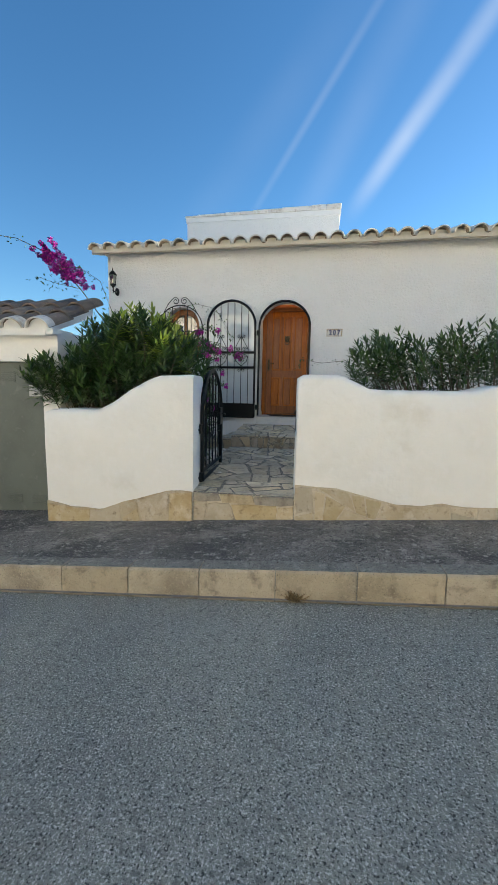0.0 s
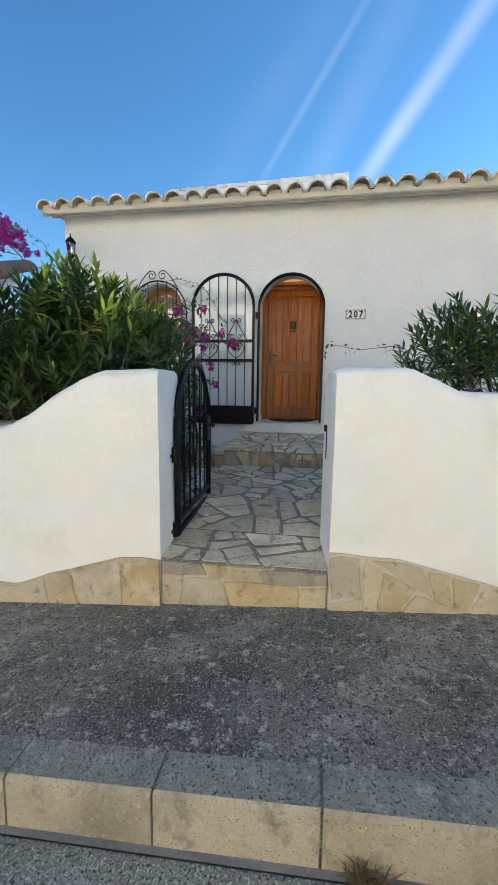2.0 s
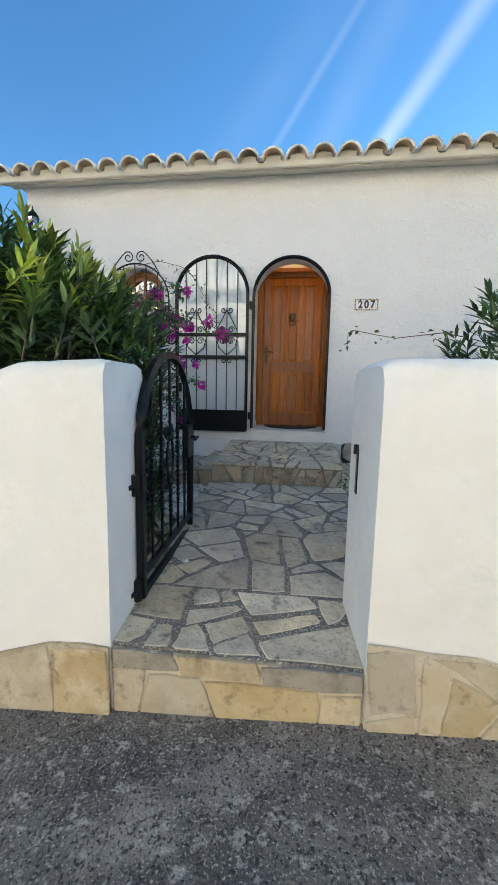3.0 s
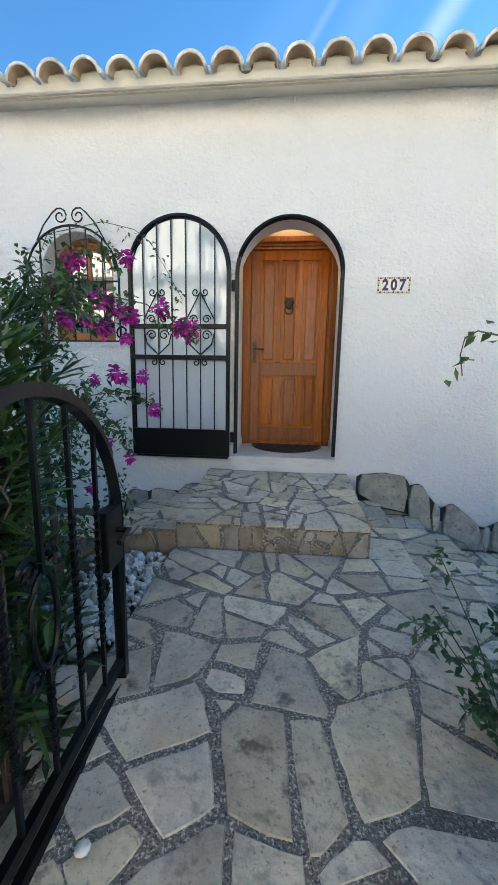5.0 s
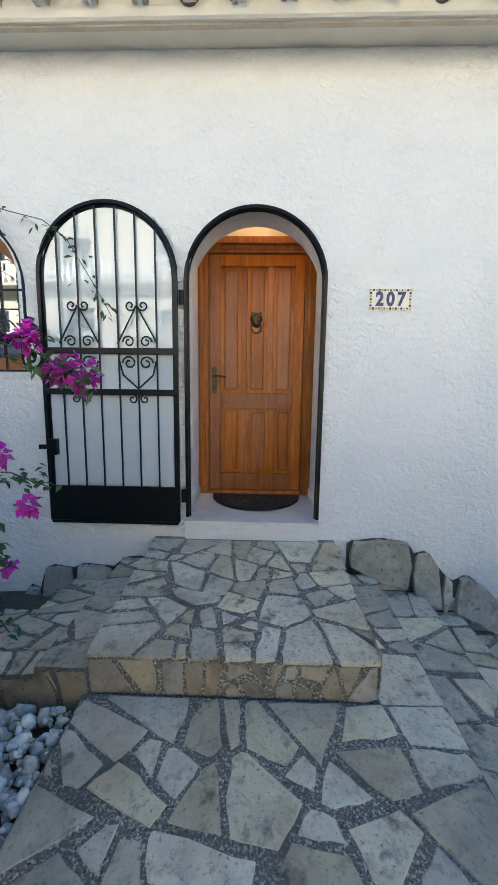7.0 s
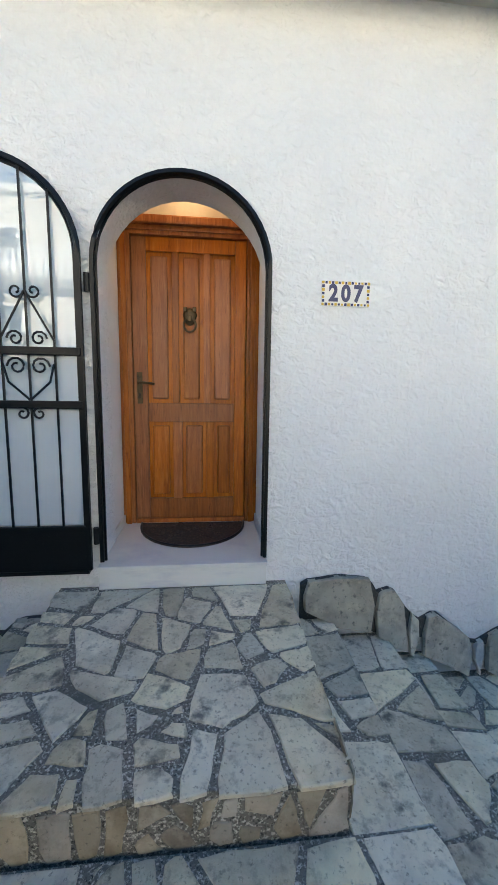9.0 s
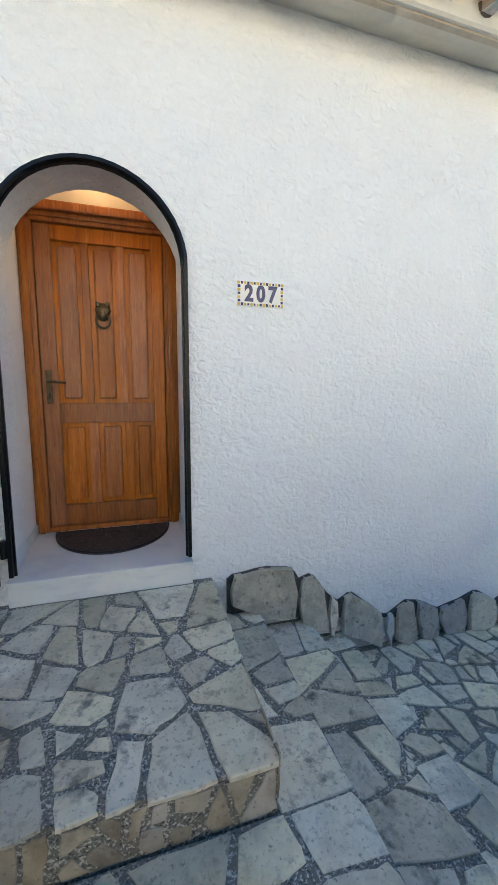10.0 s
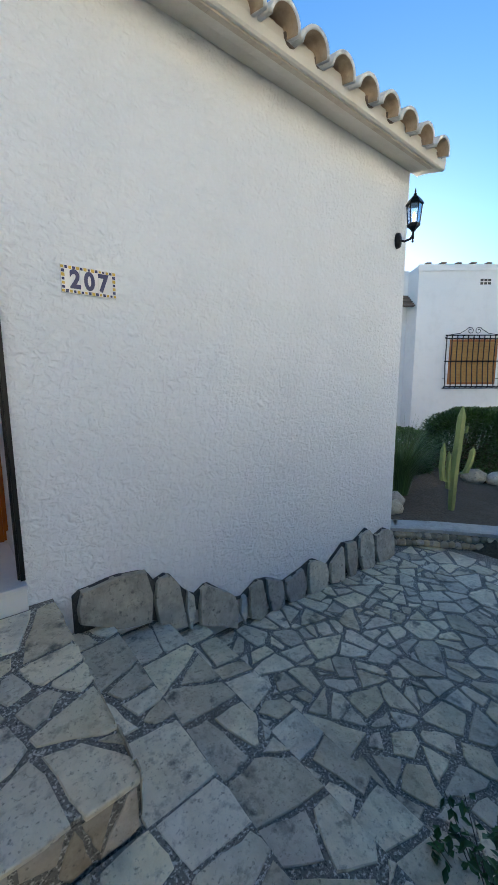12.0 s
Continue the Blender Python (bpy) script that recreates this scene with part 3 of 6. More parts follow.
def planter(x0, x1, top, open_end, flare):
    """A hand-plastered wall: many thin slices across, with a rounded top."""
    bm = bmesh.new()
    rows = []
    xs = spans(x0, x1, 0.05)
    for x in xs:
        zt = lerp(top, x) + 0.008 * noise.noise((x * 5, 0.3, 1))
        edge = min(1.0, abs(x - open_end) / 0.05)
        nar = 0.012 * (1 - edge)
        ring = []
        for y, z in ((WALL_Y, -1.35), (WALL_Y, -0.9), (WALL_Y, -0.5), (WALL_Y, -0.1), (WALL_Y, zt - 0.22), (WALL_Y + 0.006, zt - 0.06), (WALL_Y + 0.035, zt - 0.012), (WALL_Y + 0.10, zt), (WALL_BACK - 0.10, zt), (WALL_BACK - 0.03, zt - 0.02), (WALL_BACK, zt - 0.08), (WALL_BACK, -0.2), (WALL_BACK, -1.35)):
            n = 0.010 * noise.noise((x * 2.2, y * 3, z * 2.2)) + 0.004 * noise.noise((x * 9, y * 9, z * 9))
            fl = flare * (y - WALL_Y) / (WALL_BACK - WALL_Y) * max(0.0, 1 - abs(x - open_end) / 0.35)
            ring.append(bm.verts.new((x + fl, y + (n if y < -3.6 else -n) + (nar if y < -3.6 else -nar), z)))
        rows.append(ring)
    for p, q in zip(rows, rows[1:]):
        for i in range(len(p) - 1):
            bm.faces.new((p[i], p[i + 1], q[i + 1], q[i]))
    for ring in (rows[0], rows[-1][::-1]):
        bm.faces.new([bm.verts.new(v.co) for v in ring])
    return bm


wall_l = structure("wall_planter_left", planter(-2.40, -0.615, LEFT_TOP, -0.615, -0.035), PLASTER, "low white plastered garden wall with a sweeping top", "wall", True)
wall_r = structure("wall_planter_right", planter(0.50, 5.2, RIGHT_TOP, 0.50, -0.045), PLASTER, "low white plastered garden wall with a dipped top", "wall", True)


def band(parent, x0, x1, table, seed):
    """Yellow stones along the foot of a wall, under a wavy plaster edge."""
    rng = random.Random(seed)
    bm = bmesh.new()
    poly = [(x, lerp(table, x) - 0.002 + 0.008 * noise.noise((x * 6, 0, 0))) for x in spans(x0, x1, 0.06)] + [(x1, street(x1) - 0.1), (x0, street(x0) - 0.1)]
    prism(bm, poly, lambda u, v, w: (u, WALL_Y - 0.001 - w, v), 0.014)
    part("bed_mortar", bm, LIME, parent, "sandy mortar between the stones")

    def place(u, v, w):
        lo, hi = street(u) - 0.05, lerp(table, u) - 0.012
        return (u, WALL_Y - 0.014 - w * 1.3, lo + (hi - lo) * v / 0.28)

    lay(parent, "base_stone", cells(x0 + 0.004, x1, 0.0, 0.28, 0.30, 0.010, rng, 0.1), place, LIME, rng)


# ---- path, landing and steps ----
GATE_L, GATE_R = -0.61, 0.495
bm = bmesh.new()
PATH_L, PATH_R = -0.78, 0.955
for xa, xb, ya, yb in ((GATE_L - 0.07, GATE_R, WALL_Y + 0.03, WALL_BACK), (PATH_L, PATH_R, WALL_BACK, -1.235)):
    v = [bm.verts.new(p) for p in ((xa, ya, path_z(ya)), (xb, ya, path_z(ya)), (xb, yb, path_z(yb)), (xa, yb, path_z(yb)))]
    w = [bm.verts.new((p.co.x, p.co.y, -1.3)) for p in v]
    bm.faces.new(v)
    for i in range(4):
        bm.faces.new((v[i], w[i], w[(i + 1) % 4], v[(i + 1) % 4]))
path = structure("path", bm, MORTAR, "garden path of grey crazy paving in dark mortar", "path")


def land_z(y):
    return -0.245 + 0.105 * (y + 1.23) / 1.23 - 0.012


bm = bmesh.new()
prism(bm, [(-1.215, -0.7), (-1.215, land_z(-1.215)), (0.0, land_z(0.0)), (0.0, -0.7)], lambda u, v, w: (-0.76 + w, u, v), 1.40)
landing = structure("landing", bm, MORTAR, "raised landing of grey crazy paving before the door", "landing")
bm = bmesh.new()
STEPS = [(0.641, 0.955, -0.400, -0.461, -1.238), (0.957, 1.33, -0.54, -0.60, -2.3), (1.332, 1.63, -0.70, -0.73, -2.3)]
for xa, xb, z, z_out, ya in STEPS:
    prism(bm, [(ya, -1.3), (ya, z_out - 0.012), (0.0, z - 0.012), (0.0, -1.3)], lambda u, v, w: (xa + w, u, v), xb - xa)
steps = structure("steps", bm, MORTAR, "shallow crazy-paved steps going down along the house", "steps")


def low_z(x):
    return -0.87 - 0.06 * max(0.0, min(1.0, (x - 2.5) / 2.0))


bm = grid(bmesh.new(), spans(1.632, 7.6, 0.5), spans(-2.5, 0.0, 0.5), lambda x, y: low_z(x) - 0.012)
grid(bm, spans(4.3, 7.6, 0.5), spans(0.002, 2.4, 0.6), lambda x, y: low_z(x) - 0.012)
lower = structure("lower_path", bm, MORTAR, "lower garden path of small grey crazy paving", "path")
bm = bmesh.new()
LSTEPS = [(-1.02, -0.762, -0.33, -0.315, -1.235), (-1.40, -1.022, -0.50, -0.37, -1.225), (-2.6, -1.402, -0.70, -0.43, -1.215)]
for xa, xb, z, z_out, ya in LSTEPS:
    prism(bm, [(ya, -1.3), (ya, z_out - 0.012), (0.0, z - 0.012), (0.0, -1.3)], lambda u, v, w: (xa + w, u, v), xb - xa)
side_ledge = structure("side_steps", bm, MORTAR, "low stone-faced ledge beside the landing", "steps")

bm = grid(bmesh.new(), spans(-6.5, PATH_L, 0.25), spans(WALL_BACK + 0.004, 0.0, 0.25), lambda x, y: -0.56 + 0.03 * noise.noise((x * 2, y * 2, 0)) - 0.03 * (y + 3) - 0.02 * (x + 0.78) ** 2 * 0.3)
grid(bm, spans(PATH_R, 5.2, 0.25), spans(WALL_BACK + 0.004, -2.3, 0.2), lambda x, y: -0.72 + 0.05 * noise.noise((x * 2, y * 2, 0)) - 0.05 * min(3, x - 0.95))
structure("garden_soil", bm, SOIL, "dark garden soil behind the planter walls", "soil")


# ---- door ----
def house_door():
    d = thing("front_door", 0, NICHE, 0, "varnished orange pine front door with six raised panels", "door")
    y = -0.01
    for x0, x1 in ((-0.53, -0.435), (0.435, 0.53)):
        part("jamb", cube(x0, y - 0.035, 0.0, x1, y + 0.07, 2.30, 0.008), WOOD, d)
        part("jamb_moulding", cube(x0 + 0.025, y - 0.055, 0.0, x1 - 0.03, y - 0.03, 2.24, 0.009), WOOD, d)
    part("head", cube(-0.53, y - 0.035, 2.20, 0.53, y + 0.07, 2.30, 0.008), WOOD, d)
    part("head_moulding", cube(-0.53, y - 0.075, 2.265, 0.53, y - 0.03, 2.325, 0.012), WOOD, d)
    part("head_moulding", cube(-0.53, y - 0.055, 2.225, 0.53, y - 0.03, 2.255, 0.009), WOOD, d)
    part("sill", cube(-0.435, y - 0.03, 0.0, 0.435, y + 0.06, 0.035, 0.006), WOOD, d)
    leaf = part("leaf", cube(-0.43, y + 0.014, 0.04, 0.43, y + 0.05, 2.20), WOOD, d)
    for x0, x1, z0, z1 in ((-0.43, -0.325, 0.04, 2.19), (0.345, 0.43, 0.04, 2.19), (-0.324, 0.344, 0.82, 0.965), (-0.324, 0.344, 0.04, 0.20), (-0.324, 0.344, 2.09, 2.19),
                           (-0.135, -0.085, 0.966, 2.089), (0.105, 0.155, 0.966, 2.089), (-0.135, -0.065, 0.201, 0.819), (0.125, 0.185, 0.201, 0.819)):
        part("rail", cube(x0, y - 0.016, z0, x1, y + 0.014, z1, 0.004), WOOD, leaf)
    for x0, x1 in ((-0.32, -0.14), (-0.08, 0.10), (0.16, 0.34)):
        part("panel", cube(x0 + 0.028, y - 0.008, 0.998, x1 - 0.028, y + 0.014, 2.06, 0.013), WOOD, leaf)
    for x0, x1 in ((-0.32, -0.14), (-0.06, 0.12), (0.19, 0.34)):
        part("panel", cube(x0 + 0.024, y - 0.008, 0.232, x1 - 0.024, y + 0.014, 0.79, 0.013), WOOD, leaf)
    # lock plate and lever
    part("handle_plate", cube(-0.405, y - 0.024, 0.96, -0.365, y - 0.016, 1.20, 0.004), BRONZE, d, "aged bronze lock plate")
    h = bmesh.new()
    tube(h, [(-0.385, y - 0.014, 1.12), (-0.385, y - 0.055, 1.12), (-0.36, y - 0.06, 1.122), (-0.27, y - 0.055, 1.112)], 0.009, 8)
    part("lever", h, BRONZE, d, "aged bronze door lever", True)
    part("keyhole", cube(-0.391, y - 0.027, 1.0, -0.379, y - 0.022, 1.04), IRON, d)
    # knocker: a rounded mask with a ring
    k = bmesh.new()
    bmesh.ops.create_uvsphere(k, u_segments=14, v_segments=9, radius=0.058)
    for v in k.verts:
        v.co = Vector((v.co.x * (1.0 if v.co.z > 0 else 0.8), v.co.y * 0.45, v.co.z * 1.12)) + Vector((0.0, y - 0.015, 1.623))
    for sx in (-1, 1):
        box(k, sx * 0.034 - 0.013, y - 0.038, 1.658, sx * 0.034 + 0.013, y - 0.006, 1.693, 0.005)
    box(k, -0.014, y - 0.062, 1.583, 0.014, y - 0.02, 1.630, 0.006)
    part("knocker_plate", k, BRONZE, d, "dark bronze knocker mask", True)
    part("knocker_ring", bar([(0.045 * math.sin(a), y - 0.045, 1.558 - 0.045 * math.cos(a) * 1.1) for a in spans(-2.5, 2.5, 0.3)], 0.008, 6), BRONZE, d, "bronze knocker ring", True)
    return d


house_door()
rng = random.Random(5)
mat = thing("doormat", 0.02, 0.70, 0.0, "half-round dark brown rubber doormat before the door", "doormat")
half = [(0.41 * math.cos(math.pi * (1 + i / 24)), 0.50 * math.sin(math.pi * (1 + i / 24))) for i in range(25)]
part("backing", prism(bmesh.new(), half, lambda u, v, w: (u, v, 0.001 + w), 0.010, 0.003), RUBBER, mat)
part("rim", bar([(u * 0.985, v * 0.985, 0.013) for u, v in half], 0.008, 6), IRON, mat, "raised black rim", True)
for i in range(26):
    a, r = rng.uniform(math.pi * 1.06, math.pi * 1.94), rng.uniform(0.25, 0.85)
    cx, cy = 0.38 * r * math.cos(a), 0.46 * r * math.sin(a)
    q = rng.uniform(0.025, 0.045)
    part("scroll", bar([(cx + q * (1 - t / 9) * math.cos(t + a), cy + q * (1 - t / 9) * math.sin(t + a), 0.013) for t in spans(0, 6.5, 0.6)], 0.005, 5), RUBBER, mat)


# ---- ironwork ----
def scroll(cx, cz, r, turn, y, start=0.0, turns=1.4):
    """A flat spiral in an upright plane."""
    k = 14
    return [(cx + turn * r * (1 - 0.72 * i / k) * math.cos(start + 2 * math.pi * turns * i / k), y, cz + r * (1 - 0.72 * i / k) * math.sin(start + 2 * math.pi * turns * i / k)) for i in range(k + 1)]


frame_thing = thing("door_frame", 0, -0.02, 0, "black iron arch frame round the doorway", "frame")
R = 0.499
arc = [(-R, 0.02)] + arch(0, R, 1.758, 24) + [(R, 0.02)]
part("arch_bar", bar([(u, 0.0, v) for u, v in arc], 0.016, square=True), IRON, frame_thing)
part("inner_bar", bar([(u * 0.966, 0.018, v if v < DOOR_SPRING else DOOR_SPRING + (v - DOOR_SPRING) * 0.966) for u, v in arc], 0.009, square=True), IRON, frame_thing)
for z in (0.14, 1.60):
    part("hinge", bar([(-R - 0.028, -0.012, z), (-R - 0.028, -0.012, z + 0.10)], 0.017, 8), IRON, frame_thing)

gate = thing("door_gate", -1.052, -0.055, 0.0, "black arched iron gate with glass, folded open against the wall", "gate")
GR, GZ = 0.490, 1.785
garc = [(-GR, -0.012)] + arch(0, GR, GZ, 24) + [(GR, -0.012)]
part("outer_bar", bar([(u, 0.0, v) for u, v in garc], 0.018, square=True), IRON, gate)
part("inner_bar", bar([(u * 0.955, 0.012, v if v < GZ else GZ + (v - GZ) * 0.955) for u, v in garc], 0.009, square=True), IRON, gate)
part("kick_plate", cube(-GR, -0.012, -0.01, GR, 0.012, 0.262, 0.003), IRON, gate, "solid black kick plate")
part("kick_edge", cube(-GR, -0.022, -0.03, GR, 0.016, -0.008, 0.003), IRON, gate)
for z in (1.27, 0.975):
    part("rail", cube(-GR, -0.02, z - 0.022, GR, 0.014, z + 0.022, 0.004), IRON, gate)
for i in range(6):
    x = -GR + 2 * GR * (i + 1) / 7
    zt = GZ + math.sqrt(GR * GR - x * x) - 0.02
    part("upright_bar", bar([(x, -0.004, 0.262), (x, -0.004, zt)], 0.0075, square=True), IRON, gate)
for x in (-0.212, 0.212):
    for s in (-1, 1):
        part("scroll_bar", bar([(x + s * 0.145, -0.016, 1.32), (x + s * 0.02, -0.016, 1.55)] + scroll(x + s * 0.045, 1.585, 0.04, s, -0.016, math.pi, 1.2), 0.0065, 5), IRON, gate)
        part("scroll_bar", bar(scroll(x + s * 0.062, 1.335, 0.044, s, -0.016, 0, 1.3), 0.0065, 5), IRON, gate)
        part("scroll_bar", bar(scroll(x + s * 0.062, 1.185, 0.052, s, -0.016, 0, 1.3) + [], 0.0065, 5), IRON, gate)
        part("scroll_bar", bar([(x + s * 0.135, -0.016, 1.20), (x + s * 0.11, -0.016, 1.10), (x, -0.016, 1.00)], 0.0065, 5), IRON, gate)
        part("scroll_bar", bar(scroll(x + s * 0.045, 0.925, 0.036, s, -0.016, math.pi / 2, 1.1), 0.0065, 5), IRON, gate)
part("handle", cube(-GR - 0.075, -0.012, 0.54, -GR - 0.02, 0.008, 0.575, 0.004), IRON, gate)
part("lock_box", cube(-GR + 0.01, -0.03, 0.50, -GR + 0.07, 0.02, 0.62, 0.004), IRON, gate)
gpts = [(-0.47, 0.265)] + [(u * 0.95, GZ + (v - GZ) * 0.95) for u, v in arch(0, GR, GZ, 24)] + [(0.47, 0.265)]
pane = part("pane", prism(bmesh.new(), gpts, lambda u, v, w: (u, 0.016 + w, v), 0.004), SHEET, gate, "white-backed reflecting glass pane")

win = tagged(thing("window_1", WIN_C, 0.2, 0, "small arched brown timber window in a deep recess", "window"), kind="structure")
def arch_ring(r_out, r_in, z0, depth, y, spring=WIN_SPRING):
    out = [(-r_out, z0)] + [(u, v) for u, v in arch(0, r_out, spring)] + [(r_out, z0)]
    inn = [(-r_in, z0 + (r_out - r_in))] + [(u, v) for u, v in arch(0, r_in, spring)] + [(r_in, z0 + (r_out - r_in))]
    bm = bmesh.new()
    a = [[bm.verts.new((u, yy, v)) for u, v in q] for q in (out, inn) for yy in (y, y + depth)]
    k = len(out)
    for i in range(k):
        j = (i + 1) % k
        bm.faces.new((a[0][i], a[0][j], a[2][j], a[2][i]))
        bm.faces.new((a[1][i], a[3][i], a[3][j], a[1][j]))
        bm.faces.new((a[0][i], a[1][i], a[1][j], a[0][j]))
        bm.faces.new((a[2][i], a[2][j], a[3][j], a[3][i]))
    return bm


part("window_frame", arch_ring(WIN_R + 0.002, WIN_R - 0.06, WIN_SILL, 0.06, 0.0), BROWNWOOD, win, "brown timber outer frame")
part("sash", arch_ring(WIN_R - 0.058, WIN_R - 0.11, WIN_SILL + 0.06, 0.045, 0.02), BROWNWOOD, win)
part("mullion", cube(-0.02, 0.03, WIN_SILL + 0.06, 0.02, 0.06, WIN_SPRING + 0.27), BROWNWOOD, win)
wpts = [(-0.30, WIN_SILL + 0.08)] + arch(0, 0.30, WIN_SPRING) + [(0.30, WIN_SILL + 0.08)]
part("pane", prism(bmesh.new(), wpts, lambda u, v, w: (u, 0.048 + w, v), 0.004), MIRROR, win, "pane reflecting the houses across the street")
gr = thing("window_grille", WIN_C, -0.10, 0, "black wrought-iron arched grille over the small window", "grille")
G2 = 0.47
part("outer_bar", bar([(u, 0, v) for u, v in [(-G2, 1.16)] + arch(0, G2, 1.72, 20) + [(G2, 1.16)]], 0.011, square=True), IRON, gr)
for z in (1.12, 1.68):
    part("cross_bar", bar([(-G2, 0, z), (G2, 0, z)], 0.009, square=True), IRON, gr)
for i in range(5):
    x = -G2 + 2 * G2 * (i + 1) / 6
    part("upright_bar", bar([(x, 0, 1.12), (x, 0, 1.72 + math.sqrt(G2 * G2 - x * x))], 0.008, square=True), IRON, gr)
for s in (-1, 1):
    part("side_scroll", bar([(s * (G2 - 0.005), 0, 1.46)] + scroll(s * (G2 + 0.045), 1.40, 0.055, -s, 0, 0.0, 1.3), 0.010, 6), IRON, gr)
    part("side_scroll", bar([(s * (G2 + 0.07), 0, 1.35), (s * (G2 + 0.10), 0, 1.28)] + scroll(s * (G2 + 0.02), 1.21, 0.085, s, 0, 0.4, -1.3), 0.010, 6), IRON, gr)
    part("top_scroll", bar([(s * 0.34, 0, 2.06), (s * 0.26, 0, 2.20), (s * 0.17, 0, 2.30)] + scroll(s * 0.09, 2.27, 0.075, s, 0, 1.2, 1.3), 0.0075, 6), IRON, gr)
    part("bracket", bar([(s * G2, 0, 1.5), (s * G2, 0.11, 1.5)], 0.008, 5), IRON, gr)
    part("bracket", bar([(s * 0.3, 0, 2.08), (s * 0.3, 0.11, 2.08)], 0.008, 5), IRON, gr)


def garden_gate():
    g = thing("garden_gate", -0.612, -3.44, path_z(-3.44) + 0.02, "black wrought-iron garden gate with arched top, swung open", "gate", rz=92.3)
    w, zs = 1.03, 0.80
    r = w / 2
    top = [(0.0, 0.0)] + [(r + u, v) for u, v in arch(0, r, zs, 20)] + [(w, 0.0)]
    part("outer_bar", bar([(u, 0, v) for u, v in top], 0.028, square=True), IRON, g)
    for z in (0.02, 0.125):
        part("bottom_rail", bar([(0, 0, z), (w, 0, z)], 0.022, square=True), IRON, g)
    for i in range(5):
        x = w * (i + 1) / 6
        zt = zs + math.sqrt(max(0.0, r * r - (x - r) ** 2))
        if i == 2:
            part("upright_bar", bar([(x, 0, 0.125), (x, 0, 0.52)], 0.010, square=True), IRON, g)
            part("upright_bar", bar([(x, 0, 0.80), (x, 0, zt)], 0.010, square=True), IRON, g)
            part("loop", bar([(x + 0.062 * math.sin(a), 0.0, 0.66 - 0.145 * math.cos(a)) for a in spans(0, 2 * math.pi, 0.35)], 0.009, 6), IRON, g)
            for s in (-1, 1):
                for zc in (0.50, 0.83):
                    part("scroll_bar", bar([(p[0] + x, 0.010, p[2] + zc) for p in scroll(s * 0.045, 0.0, 0.045, s, 0, 0, 1.3)], 0.009, 5), IRON, g)
        else:
            part("upright_bar", bar([(x, 0, 0.125), (x, 0, zt)], 0.010, square=True), IRON, g)
        for strand in (0, math.pi):
            zlo, n = (0.33, 62) if i != 2 else (0.20, 28)
            part("twist", bar([(x + 0.009 * math.cos(q * 0.9 + strand), 0.009 * math.sin(q * 0.9 + strand), zlo + q * 0.0095) for q in range(n)], 0.006, 4), IRON, g)
    for x, s in ((w / 6, -1), (w * 5 / 6, 1)):
        for k in (-1, 1):
            part("scroll_bar", bar([(x, 0.01, 0.62), (x + s * 0.03, 0.01, 0.62 + k * 0.05)] + [(p[0] + x + s * 0.055, 0.01, 0.62 + k * 0.075 + k * p[2]) for p in scroll(0, 0.02, 0.045, -s, 0, 0, 1.2)], 0.010, 5), IRON, g)
    part("lock_box", cube(w - 0.14, -0.024, 0.60, w + 0.012, 0.024, 0.84, 0.006), IRON, g)
    part("handle", bar([(w - 0.06, -0.02, 0.75), (w - 0.06, -0.075, 0.75), (w - 0.17, -0.08, 0.745)], 0.011, 6), IRON, g)
    part("latch_bolt", bar([(w, 0, 0.75), (w + 0.05, 0, 0.75), (w + 0.09, 0.02, 0.72)], 0.014, 6), IRON, g)
    for z in (0.05, 0.62):
        part("hinge", bar([(-0.035, 0.012, z - 0.05), (-0.035, 0.012, z + 0.06)], 0.024, 8), IRON, g)
        part("hinge_pin", bar([(-0.09, 0.03, z), (0.0, 0.0, z)], 0.014, 6), IRON, g)
    return g


garden_gate()
keep = thing("gate_keeper", 0.478, -3.44, 0.075, "black iron strike plate on the plastered gate post", "strike plate")
part("plate", cube(-0.014, -0.022, 0.0, 0.0, 0.022, 0.22, 0.004), IRON, keep)
part("tip", cube(-0.03, -0.012, 0.19, -0.004, 0.012, 0.235, 0.004), IRON, keep)

# ---- wall lanterns ----
BULB = bpy.data.materials.new("lamp_glow")
BULB.use_nodes = True
BULB.node_tree.nodes["Principled BSDF"].inputs["Base Color"].default_value = (0.8, 0.75, 0.6, 1)
BULB.node_tree.nodes["Principled BSDF"].inputs["Emission Color"].default_value = (1.0, 0.85, 0.55, 1)
BULB.node_tree.nodes["Principled BSDF"].inputs["Emission Strength"].default_value = 0.25


